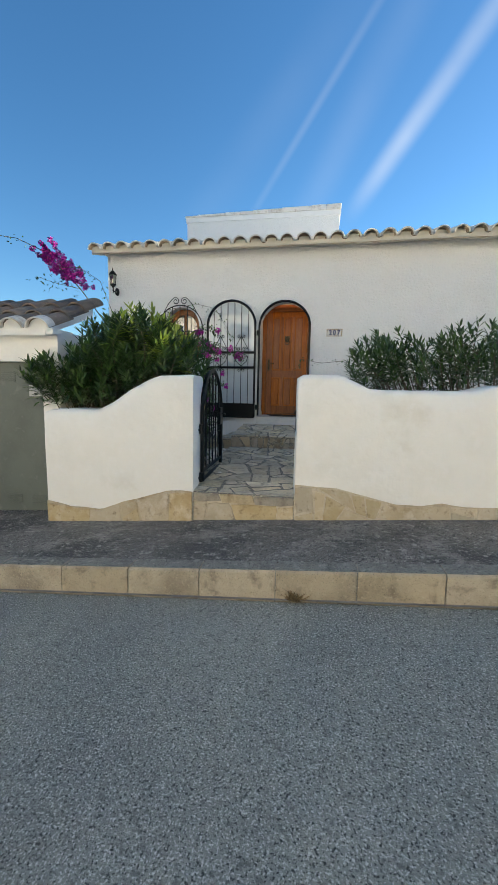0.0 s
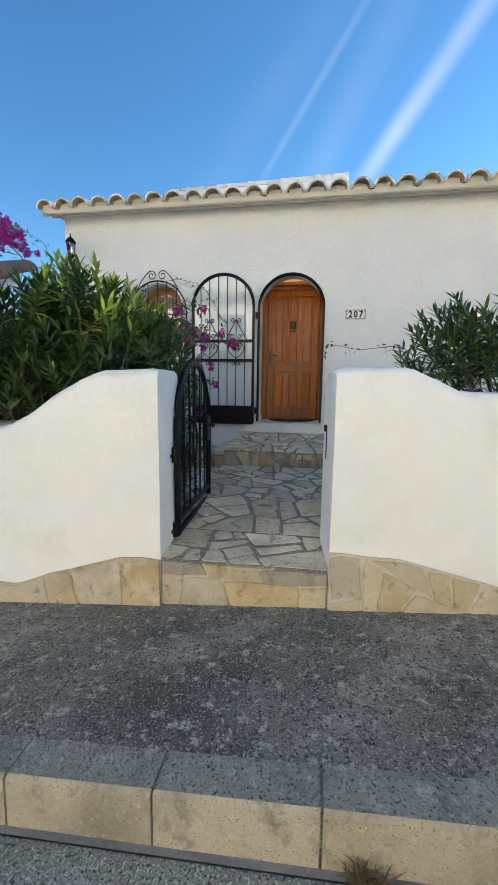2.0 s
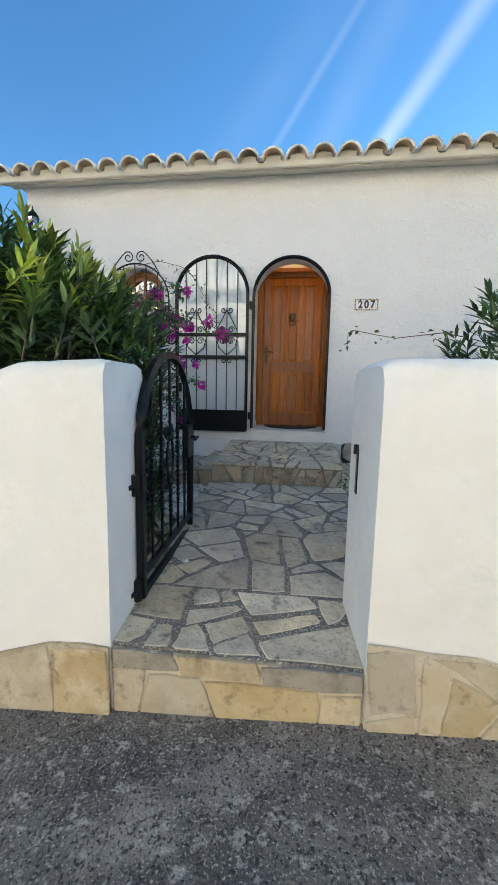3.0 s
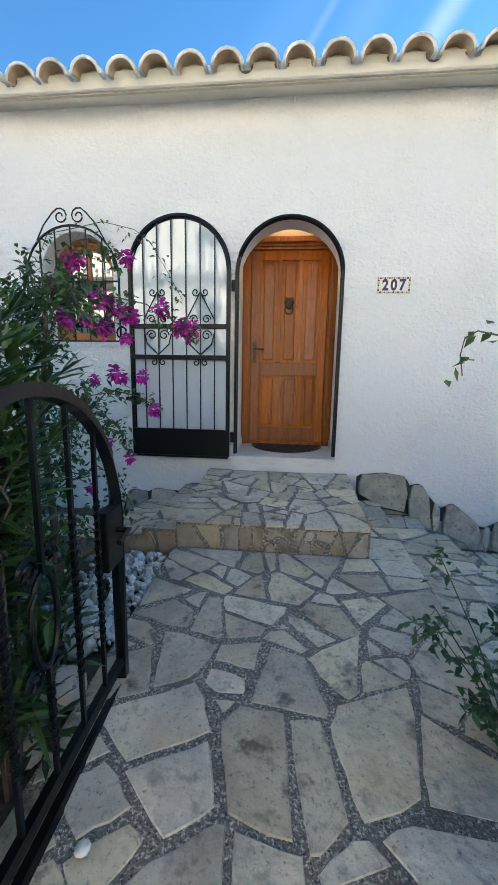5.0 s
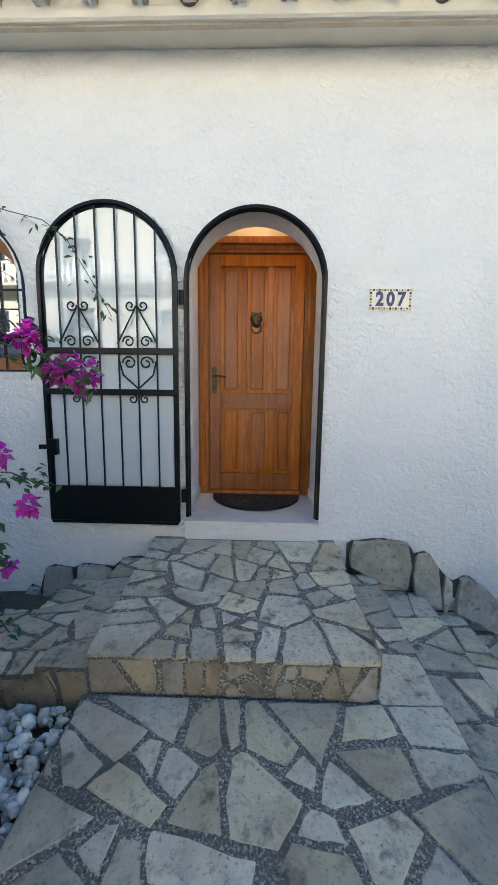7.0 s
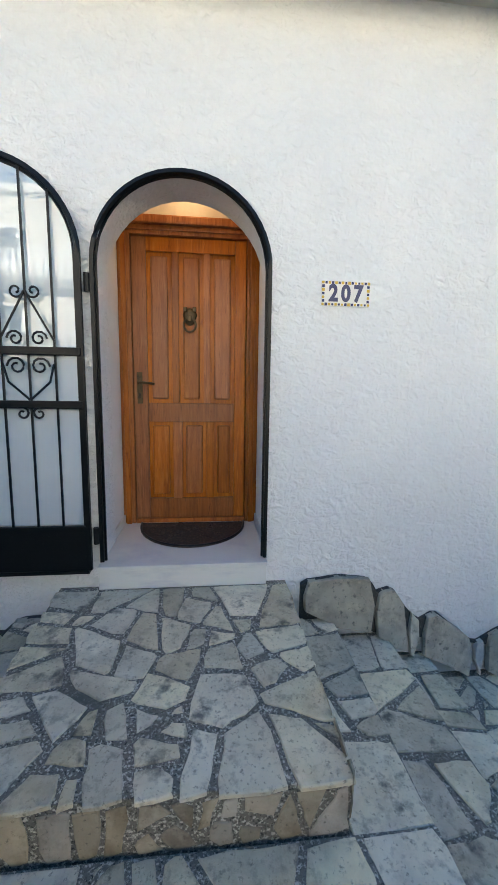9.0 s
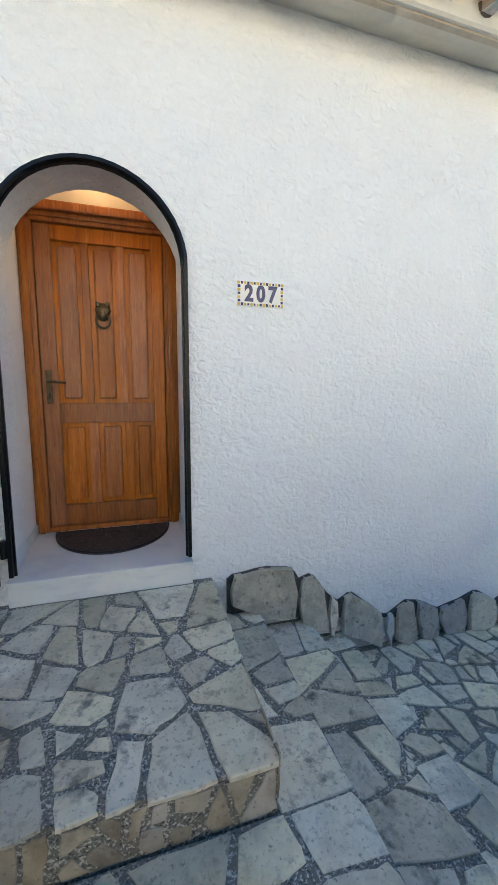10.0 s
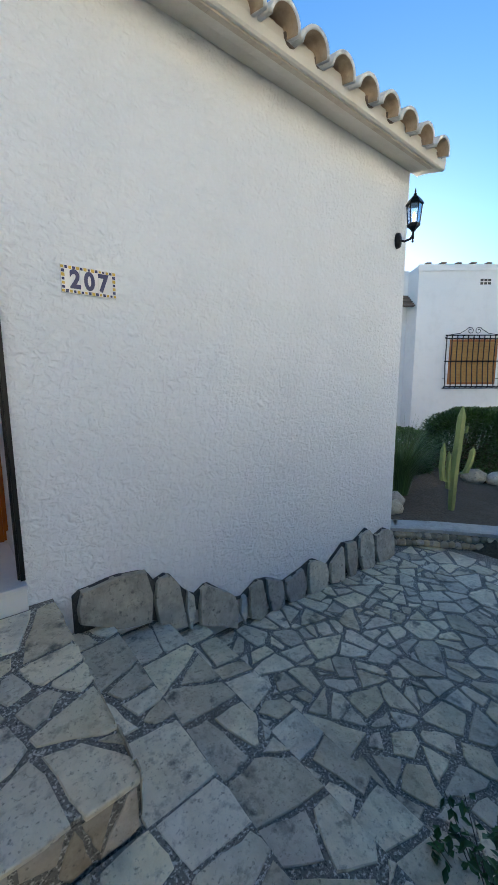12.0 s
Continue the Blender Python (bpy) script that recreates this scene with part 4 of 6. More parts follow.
def lantern(x, z):
    o = thing("wall_lantern", x, -0.002, z, "black six-sided wall lantern with clear panes on the stucco", "lantern", "wall lanterns")
    b = bmesh.new()
    lathe(b, [(0.055, -0.02), (0.05, 0.015), (0.02, 0.03)], 0, 0, 14)
    for v in b.verts:
        v.co = Vector((v.co.x, -v.co.z - 0.02, v.co.y * 1.7))
    part("wall_plate", b, IRON, o, "", True)
    part("arm", bar([(0, -0.03, 0.0), (0, -0.10, -0.03), (0, -0.17, -0.02), (0, -0.20, 0.02), (0, -0.20, 0.07)], 0.013, 8), IRON, o, "", True)
    part("finial", lathe(bmesh.new(), [(0.004, -0.07), (0.014, -0.055), (0.006, -0.04), (0.016, -0.02), (0.012, 0.03)], 0, -0.20, 10), IRON, o)
    part("base", lathe(bmesh.new(), [(0.02, 0.05), (0.035, 0.075), (0.065, 0.10), (0.075, 0.125), (0.07, 0.135)], 0, -0.20, 6), IRON, o)
    part("bulb", lathe(bmesh.new(), [(0.012, 0.135), (0.018, 0.17), (0.026, 0.21), (0.018, 0.25), (0.005, 0.262)], 0, -0.20, 10), BULB, o, "warm lamp bulb", True)
    for i in range(6):
        a, c = 2 * math.pi * i / 6, 2 * math.pi * (i + 1) / 6
        part("post", bar([(0.066 * math.cos(a), -0.20 + 0.066 * math.sin(a), 0.13), (0.084 * math.cos(a), -0.20 + 0.084 * math.sin(a), 0.335)], 0.006, 4), IRON, o)
        q = bmesh.new()
        vs = [q.verts.new((r * math.cos(t), -0.20 + r * math.sin(t), zz)) for r, t, zz in ((0.064, a, 0.134), (0.064, c, 0.134), (0.081, c, 0.332), (0.081, a, 0.332))]
        q.faces.new(vs)
        bmesh.ops.solidify(q, geom=q.faces[:], thickness=0.002)
        p = part("pane", q, GLASS, o, "clear glass pane")
        p.visible_shadow = False
    part("roof", lathe(bmesh.new(), [(0.08, 0.33), (0.102, 0.338), (0.095, 0.352), (0.06, 0.40), (0.03, 0.43), (0.014, 0.436), (0.02, 0.452), (0.006, 0.47), (0.010, 0.482), (0.003, 0.51)], 0, -0.20, 6), IRON, o)
    return o


lan = lantern(4.09, 2.53)
lan.scale = (0.86, 0.86, 0.86)
copy_thing(lan, pose(-3.50, 0, 2.50))

# ---- house number ----
TILEWHITE = material("glazed_white_tile", (0.72, 0.70, 0.66), 0.2, spots=[(20, (0.66, 0.64, 0.60), 0.5, 0.8)])
BLUE = material("navy_glaze", (0.015, 0.02, 0.09), 0.25)
YELLOW = material("ochre_glaze", (0.55, 0.36, 0.05), 0.25)
plate = thing("house_number", 0.96, 0, 1.65, "glazed tiles with blue numbers 207 in a floral border", "house number")
for i in range(3):
    part("tile", cube(-0.149 + i * 0.0995, -0.008, -0.073, -0.149 + (i + 1) * 0.0995 - 0.0012, 0.004, 0.073, 0.0015), TILEWHITE, plate)
for i, ch in enumerate("207"):
    cu = bpy.data.curves.new("digit", "FONT")
    cu.body, cu.size, cu.extrude, cu.offset = ch, 0.130, 0.0008, 0.0055
    cu.align_x, cu.align_y = "CENTER", "CENTER"
    tmp = new("digit_curve", cu)
    me = bpy.data.meshes.new_from_object(tmp)
    bpy.data.objects.remove(tmp)
    me.materials.append(BLUE)
    ob = new("digit", me)
    ob.parent = plate
    ob.matrix_local = pose((i - 1) * 0.076, -0.0095, -0.002, 90, 0, 0) @ Matrix.Diagonal((0.85, 1, 1, 1))
    tagged(ob, "navy blue painted digit")
rng = random.Random(11)
spots = [(-0.14 + i * 0.02, z) for i in range(15) for z in (-0.062, 0.062)] + [(x, -0.042 + j * 0.021) for j in range(5) for x in (-0.138, 0.138)]
for i, (x, z) in enumerate(spots):
    c = YELLOW if (i // 2) % 2 == 0 else BLUE
    r = rng.uniform(0.006, 0.0088)
    poly = [(x + r * (1 + 0.35 * (q % 2)) * math.cos(q * math.pi / 4), z + r * (1 + 0.35 * (q % 2)) * math.sin(q * math.pi / 4)) for q in range(8)]
    part("flower", prism(bmesh.new(), poly, lambda u, v, w: (u, -0.0082 - w, v), 0.0012), c, plate, "ochre painted flower" if c is YELLOW else "blue painted flower")

# porch lamp in the recess ceiling
lamp = thing("ceiling_spot", 0.0, 0.56, 2.62, "small warm recessed ceiling spot in the door recess", "lamp")
part("ring", lathe(bmesh.new(), [(0.05, -0.012), (0.055, -0.004), (0.05, 0.0)], 0, 0, 16), IRON, lamp)
part("bulb", lathe(bmesh.new(), [(0.01, -0.03), (0.03, -0.025), (0.035, -0.012)], 0, 0, 12), BULB, lamp, "warm lamp bulb")
pl = new("porch_light", bpy.data.lights.new("porch_light", "POINT"))
pl.data.energy, pl.data.color, pl.data.shadow_soft_size = 0.38, (1.0, 0.60, 0.27), 0.03
pl.location = (0.0, 0.56, 2.56)


# ---- plants ----
def leaf(bm, base, way, length, width, rng, droop=0.25):
    """A folded pointed leaf of four triangles."""
    way = way.normalized()
    side = way.cross(Vector((rng.uniform(-0.5, 0.5), rng.uniform(-0.5, 0.5), 1.0)))
    if side.length < 0.1:
        side = Vector((1, 0, 0))
    side.normalize()
    nor = side.cross(way).normalized()
    mid = base + way * length * 0.5 - nor * width * 0.22
    tip = base + way * length - Vector((0, 0, droop * length))
    a, b, c, m, t = (bm.verts.new(p) for p in (base, mid + side * width * 0.5 + nor * width * 0.2, mid - side * width * 0.5 + nor * width * 0.2, mid, tip))
    bm.faces.new((a, m, b))
    bm.faces.new((a, c, m))
    bm.faces.new((b, m, t))
    bm.faces.new((m, c, t))


def mesh_part(name, bm, mat, parent, label=""):
    me = bpy.data.meshes.new(name)
    bm.to_mesh(me)
    bm.free()
    me.materials.append(mat)
    ob = new(name, me)
    ob.parent = parent
    return tagged(ob, label)


def lance(bm, base, way, length, width, rng, droop):
    """A long narrow leaf, folded along its rib and bending down to its tip."""
    way = way.normalized()
    side = way.cross(Vector((rng.uniform(-0.3, 0.3), rng.uniform(-0.3, 0.3), 1.0)))
    if side.length < 0.1:
        side = Vector((1, 0, 0))
    side.normalize()
    nor = side.cross(way).normalized()
    rows = []
    for q, w in ((0.30, 0.46), (0.62, 0.44)):
        mid = base + way * length * q - Vector((0, 0, droop * length * q * q))
        rows.append([bm.verts.new(p) for p in (mid + side * width * w + nor * width * 0.16, mid, mid - side * width * w + nor * width * 0.16)])
    a, t = bm.verts.new(base), bm.verts.new(base + way * length - Vector((0, 0, droop * length)))
    (l0, m0, r0), (l1, m1, r1) = rows
    for quad in ((a, m0, l0), (a, r0, m0), (l0, m0, m1, l1), (m0, r0, r1, m1), (l1, m1, t), (m1, r1, t)):
        bm.faces.new(quad)


def oleander(name, label, x0, x1, y0, y1, ground, top, count, seed, leaf_len=0.16, sunlit_share=0.5, deep=0.8, wall=LEFT_TOP):
    """A shrub of leaning shoots, each ending in crowded whorls of long narrow leaves."""
    rng = random.Random(seed)
    o = thing(name, (x0 + x1) / 2, (y0 + y1) / 2, ground, label, "bush")
    ox, oy, oz = o.matrix_world.translation
    wood, green, sunlit_green = bmesh.new(), bmesh.new(), bmesh.new()
    for i in range(count):
        a, b = rng.uniform(-1, 1), rng.uniform(-1, 1)
        tx, ty = ox + a * (x1 - x0) / 2, oy + b * (y1 - y0) / 2
        below = rng.random() ** 1.6 * (deep if tx > -2.45 else 0.3)
        tz = lerp(top, tx) - below - 0.10 * b * b + 0.10 * noise.noise((tx * 4, ty * 4, seed))
        d = Vector((0.55 * a + rng.gauss(0, 0.30), 0.5 * b + rng.gauss(0, 0.30), rng.uniform(0.75, 1.1))).normalized()
        tip = Vector((tx - ox, ty - oy, tz - oz))
        reach = rng.uniform(0.26, 0.42)
        base = tip - d * reach
        if i % 3 == 0:
            root = Vector((base.x * 0.55, base.y * 0.4, 0))
            tube(wood, [root, root.lerp(base, 0.55) + Vector((0, 0, 0.05)), base, tip], 0.009, 4, 0.003)
        # some upper shoots take the lighter colour that paints sun on the bush top
        bright = rng.random() < sunlit_share and below < 0.13 and -1.6 < tx < -0.9
        n = 8
        for k in range(n):
            q = k / (n - 1)
            p = base.lerp(tip, q)
            if p.y + oy < WALL_BACK + 0.12 and p.z + oz < lerp(wall, p.x + ox) + 0.05 and p.x + ox > -2.5:
                continue
            a0 = rng.uniform(0, 6.28)
            for j in range(3):
                t = a0 + 2 * math.pi * j / 3
                out = Vector((math.cos(t), math.sin(t), 0))
                way = out + d * (rng.uniform(-0.1, 0.55) + 1.5 * q * q)
                lance(sunlit_green if bright else green, p, way, leaf_len * rng.uniform(0.75, 1.12) * (1 - 0.3 * q), leaf_len * rng.uniform(0.13, 0.18), rng, rng.uniform(0.02, 0.35) * (1.2 - q))
    part("stem", wood, BARK, o)
    mesh_part("leaves", green, OLEANDER, o, "dark green narrow leaves")
    if sunlit_green.verts:
        mesh_part("sunlit_leaves", sunlit_green, SUNLITLEAF, o, "yellow-green leaves coloured as if sunlit")
    else:
        sunlit_green.free()
    return o


oleander("oleander_bush", "dense dark green oleander bush over the planter wall", -2.72, -0.70, -3.74, -2.6, -0.6,
         [(-2.75, 0.84), (-2.55, 0.92), (-2.35, 0.90), (-2.2, 1.10), (-2.0, 1.34), (-1.8, 1.30), (-1.62, 1.40), (-1.4, 1.48), (-1.2, 1.38), (-1.0, 1.20), (-0.8, 1.02), (-0.6, 0.82)], 600, 41, 0.18, 0.6, 0.95)
oleander("oleander_bush", "green oleander shoots beside the open garden gate", -0.98, -0.74, -3.2, -2.55, -0.6, [(-1.1, 0.75), (-0.6, 0.6)], 42, 45, 0.17, 0.0, 0.95)
right_bush = oleander("oleander_bush", "loose grey-green oleander bush over the dipped wall", 1.05, 4.6, -3.5, -2.7, -0.75,
                      [(1.0, 0.88), (1.15, 1.06), (1.5, 1.24), (1.75, 1.08), (2.0, 1.15), (2.35, 1.27), (2.8, 1.2), (4.6, 1.3)], 430, 42, 0.155, 0.0, 0.6, RIGHT_TOP)
rng = random.Random(77)


def tendril(parent, pts, r, seed, leaves, green, off, flowers=None, spread=0.03, size=0.04):
    """A thin twig with small leaves; off: the parent's place."""
    rng = random.Random(seed)
    part("twig", bar([Vector(p) - off for p in pts], r, 5, r * 0.5), BARK, parent)
    for _ in range(leaves):
        i = rng.randrange(len(pts) - 1)
        p = Vector(pts[i]).lerp(Vector(pts[i + 1]), rng.random()) - off
        leaf(green, p + Vector((rng.gauss(0, spread), rng.gauss(0, spread), rng.gauss(0, spread))), Vector((rng.uniform(-1, 1), rng.uniform(-1, 1), rng.uniform(-0.8, 0.5))), size * rng.uniform(0.7, 1.3), size * rng.uniform(0.5, 0.75), rng)


off = Vector(right_bush.matrix_world.translation)
bm = bmesh.new()
tendril(right_bush, [(1.05, -3.0, 0.86), (0.95, -2.97, 0.885), (0.84, -2.94, 0.875), (0.72, -2.90, 0.865), (0.62, -2.88, 0.885), (0.53, -2.87, 0.905), (0.48, -2.87, 0.915), (0.455, -2.865, 0.90), (0.45, -2.86, 0.86), (0.46, -2.86, 0.81)], 0.003, 51, 26, bm, off, spread=0.018, size=0.035)
mesh_part("tendril_leaves", bm, BOUGLEAF, right_bush, "small leaves on a bare tendril")

# low shrub at the edge of the path
shrub = thing("garden_shrub", 0.95, -2.55, -0.66, "small loose green shrub at the path edge", "shrub")
off = Vector((0.95, -2.55, -0.66))
bm = bmesh.new()
for i in range(34):
    a, h = rng.uniform(0, 6.28), rng.uniform(0.35, 0.85)
    r = rng.uniform(0.1, 0.42)
    tip = Vector((0.95 + 1.0 * r * math.cos(a), -2.55 + 1.5 * r * math.sin(a), -0.66 + h * (1.0 - 0.45 * r)))
    tendril(shrub, [off, off.lerp(tip, 0.5) + Vector((0, 0, 0.06)), tip, tip + Vector((rng.uniform(-0.12, 0.06), rng.uniform(-0.1, 0.1), -0.06))], 0.003, 600 + i, 34, bm, off, spread=0.025, size=0.042)
mesh_part("leaves", bm, BOUGLEAF, shrub, "small green leaves")
shrub2 = thing("garden_shrub", 1.62, -2.05, -0.9, "low green shrub beside the lower path", "shrub")
off = Vector((1.62, -2.05, -0.9))
bm = bmesh.new()
for i in range(26):
    a, h, r = rng.uniform(0, 6.28), rng.uniform(0.2, 0.42), rng.uniform(0.05, 0.26)
    tip = off + Vector((r * math.cos(a), r * math.sin(a), h))
    tendril(shrub2, [off, off.lerp(tip, 0.5), tip], 0.003, 700 + i, 22, bm, off, spread=0.02, size=0.045)
mesh_part("leaves", bm, BOUGLEAF, shrub2, "small green leaves")

# bougainvillea at the house corner of the path
boug = thing("bougainvillea", -1.35, -1.9, -0.6, "sprawling bougainvillea with magenta flowers beside the path", "bougainvillea")
off = Vector((-1.35, -1.9, -0.6))
green = bmesh.new()


def bract(p, size, rng, parent=None):
    """A loose head of papery bracts."""
    bracts = bmesh.new()
    for _ in range(max(8, int(62 * size / 0.07))):
        d = Vector((rng.gauss(0, 1), rng.gauss(0, 1), rng.gauss(0, 1))).normalized()
        leaf(bracts, p + d * size * rng.uniform(0.1, 0.7), d + Vector((rng.uniform(-0.6, 0.6), rng.uniform(-0.6, 0.6), rng.uniform(-0.7, 0.3))), 0.034, 0.034, rng)
    mesh_part("flower_head", bracts, BRACT, parent)


part("trunk", bar([(0, 0, 0), (0.05, 0.05, 0.5), (-0.02, 0.1, 1.1), (0.05, 0.1, 1.7)], 0.028, 7, 0.012), BARK, boug)
shoots = [((-1.30, -1.8, 0.9), (-1.05, -1.65, 1.25), (-0.80, -1.62, 1.20), (-0.62, -1.65, 1.10), (-0.53, -1.65, 1.04)),
          ((-1.30, -1.8, 0.4), (-1.10, -1.5, 0.70), (-0.98, -1.35, 0.66), (-0.87, -1.27, 0.58)),
          ((-1.30, -1.8, 0.5), (-1.15, -1.5, 0.55), (-1.05, -1.4, 0.40), (-1.06, -1.35, 0.25)),
          ((-1.35, -1.8, 1.1), (-1.25, -1.6, 1.5), (-1.05, -1.55, 1.52), (-0.95, -1.6, 1.44)),
          ((-1.35, -1.8, 1.1), (-1.2, -1.7, 1.35), (-1.10, -1.6, 1.28), (-1.0, -1.6, 1.14)),
          ((-1.35, -1.8, 0.1), (-1.2, -1.5, 0.2), (-1.12, -1.35, 0.05), (-1.08, -1.3, -0.1)),
          ((-1.35, -1.8, 1.2), (-1.6, -1.5, 1.5), (-1.75, -1.2, 1.45), (-1.9, -1.0, 1.3)),
          ((-1.35, -1.8, 0.9), (-1.0, -2.1, 1.15), (-0.85, -2.3, 1.12), (-0.75, -2.4, 1.0))]
for i, s in enumerate(shoots):
    tendril(boug, s, 0.005, 800 + i, 110, green, off, spread=0.035, size=0.045)
for i in range(70):
    a = rng.uniform(0, 6.28)
    q = Vector((-1.42 + 0.42 * math.cos(a) * rng.random(), -1.75 + 0.55 * math.sin(a) * rng.random(), rng.uniform(-0.2, 1.25)))
    s = q + Vector((rng.uniform(-0.25, 0.25), rng.uniform(-0.25, 0.25), rng.uniform(-0.1, 0.2)))
    tendril(boug, [q, q.lerp(s, 0.5) + Vector((0, 0, 0.04)), s], 0.003, 900 + i, 46, green, off, spread=0.05, size=0.045)
HEADS = [((-0.57, -1.57, 1.07), 0.095), ((-0.59, -1.65, 1.08), 0.06), ((-0.7, -1.64, 1.18), 0.05), ((-0.92, -1.58, 1.47), 0.055), ((-1.21, -1.61, 1.44), 0.06), ((-1.27, -1.6, 1.44), 0.045), ((-1.37, -1.63, 1.33), 0.055), ((-1.05, -1.65, 1.22), 0.075), ((-1.03, -1.56, 1.2), 0.07), ((-1.09, -1.55, 1.08), 0.08), ((-0.98, -1.65, 0.81), 0.06), ((-0.97, -1.6, 0.78), 0.04), ((-0.82, -1.64, 0.79), 0.04), ((-0.79, -1.55, 0.59), 0.04), ((-0.93, -1.6, 1.15), 0.065), ((-1.16, -1.64, 1.12), 0.045), ((-1.18, -1.58, 1.3), 0.05), ((-1.21, -1.66, 1.25), 0.035), ((-1.33, -1.66, 1.3), 0.04), ((-1.17, -1.55, 0.77), 0.03), ((-0.9, -1.55, 1.14), 0.04), ((-0.93, -1.61, 1.01), 0.035), ((-1.06, -1.3, 0.22), 0.035), ((-0.92, -2.25, 1.04), 0.035), ((-1.12, -1.5, 0.36), 0.03), ((-1.25, -1.5, 0.05), 0.04)]
for p, s in HEADS:
    bract(Vector(p) - off, s, rng, boug)
mesh_part("leaves", green, BOUGLEAF, boug, "small pointed green leaves")

# its long arching cane over the planter, with a flower spray
cane = thing("bougainvillea", -2.55, -1.6, -0.6, "tall arching bougainvillea cane with a pink spray", "bougainvillea")
off = Vector((-2.55, -1.6, -0.6))
green = bmesh.new()
tendril(cane, [(-2.55, -1.6, -0.6), (-2.65, -1.6, 0.9), (-2.95, -1.5, 1.65), (-3.45, -1.38, 2.22), (-3.9, -1.28, 2.62), (-4.3, -1.22, 2.95), (-4.8, -1.2, 3.18), (-5.2, -1.2, 3.25)], 0.012, 1001, 60, green, off, spread=0.05, size=0.06)
tendril(cane, [(-2.65, -1.6, 0.9), (-2.75, -1.6, 1.8), (-3.0, -1.5, 2.3), (-3.4, -1.45, 2.55), (-3.75, -1.4, 2.58)], 0.006, 1002, 40, green, off, spread=0.04, size=0.05)
tendril(cane, [(-3.45, -1.38, 2.22), (-3.9, -1.4, 2.32), (-4.3, -1.4, 2.45)], 0.005, 1003, 50, green, off, spread=0.07, size=0.055)
for i in range(85):
    q = rng.random()
    p = Vector((-4.35, -1.24, 2.98)).lerp(Vector((-3.55, -1.36, 2.36)), q)
    bract(p + Vector((rng.gauss(0, 0.10) + 0.08, rng.gauss(0, 0.06), rng.gauss(0, 0.08))) - off, rng.uniform(0.04, 0.07), rng, cane)
mesh_part("leaves", green, BOUGLEAF, cane, "small green leaves")

# thin stem hooked over the grille and along the wall
vine = thing("wall_vine", -2.35, -0.14, 1.0, "thin bare vine trailing across the window grille", "vine")
off = Vector((-2.35, -0.14, 1.0))
bm = bmesh.new()
tendril(vine, [(-2.35, -0.14, 1.0), (-2.4, -0.14, 1.9), (-2.3, -0.15, 2.1), (-2.0, -0.15, 2.15), (-1.75, -0.14, 2.2), (-1.45, -0.13, 2.13), (-1.30, -0.12, 2.02), (-1.12, -0.12, 1.72), (-1.0, -0.12, 1.5)], 0.005, 1101, 60, bm, off, spread=0.04, size=0.05)
mesh_part("leaves", bm, BOUGLEAF, vine, "small green leaves")

# weed in the gutter
weed = thing("gutter_weed", 0.585, -5.06, street(0.585) - ROAD_DROP + 0.004, "dry brown grass tuft in the gutter", "weed")
DRY = material("dry_grass", (0.16, 0.11, 0.05), 0.8, island=0.5)
bm = bmesh.new()
for i in range(150):
    a, r = rng.uniform(0, 6.28), rng.uniform(0.2, 1.0)
    leaf(bm, Vector((rng.gauss(0, 0.025), rng.gauss(0, 0.012), 0)), Vector((math.cos(a) * r, math.sin(a) * r * 0.8, rng.uniform(0.1, 1.1))), rng.uniform(0.05, 0.12), 0.006, rng, 0.2)
mesh_part("tuft", bm, DRY, weed)

# white pebbles beside the path
ball = bmesh.new()
bmesh.ops.create_icosphere(ball, subdivisions=1, radius=1.0)
bv, bf = [v.co.copy() for v in ball.verts], [[v.index for v in f.verts] for f in ball.faces]
ball.free()
vs, fs = [], []
for i in range(680):
    x = -0.80 - abs(rng.gauss(0, 0.28)) - 0.0
    y = rng.uniform(-2.3, -1.28)
    if x < -1.75:
        continue
    s = rng.uniform(0.013, 0.034) * (1.8 if rng.random() < 0.16 else 1)
    m = pose(x, y, -0.535 + rng.uniform(0, 0.035) + 0.02 * (x + 0.8), rng.uniform(0, 90), rng.uniform(0, 90), rng.uniform(0, 180)) @ Matrix.Diagonal((s, s * rng.uniform(0.6, 0.8), s * 0.5, 1))
    k = len(vs)
    vs += [tuple(m @ (v * rng.uniform(0.92, 1.08))) for v in bv]
    fs += [[k + q for q in f] for f in bf]
me = bpy.data.meshes.new("pebbles")
me.from_pydata(vs, [], fs)
me.materials.append(PEBBLE)
for p in me.polygons:
    p.use_smooth = True
peb = tagged(new("pebbles", me), "bed of loose white and grey pebbles beside the path", "pebbles", kind="stuff")
for i, (x, y, s) in enumerate(((-0.98, -2.25, 0.09), (-0.90, -2.52, 0.11), (-1.05, -2.05, 0.08), (-0.88, -2.78, 0.08), (-1.12, -1.85, 0.07))):
    b = bmesh.new()
    bmesh.ops.create_icosphere(b, subdivisions=2, radius=s)
    for v in b.verts:
        v.co = Vector((v.co.x * 1.25, v.co.y, v.co.z * 0.6)) * (1 + 0.25 * noise.noise(v.co * 14 + Vector((i * 3, 0, 0))))
    ob = tagged(part("edging_rock", b, BASESTONE, None, "", True), "rough pale rock edging the pebble bed", "rock", "edging rocks")
    ob.location = (x, y, -0.55 + s * 0.3)
chip = tagged(part("pebble", lathe(bmesh.new(), [(0.012, 0.0), (0.024, 0.005), (0.02, 0.012), (0.006, 0.016)], 0, 0, 10), PEBBLE, None, "", True), "single white pebble lying on the paving", "pebble")
chip.location = (-0.50, -3.03, path_z(-3.03) + 0.018)

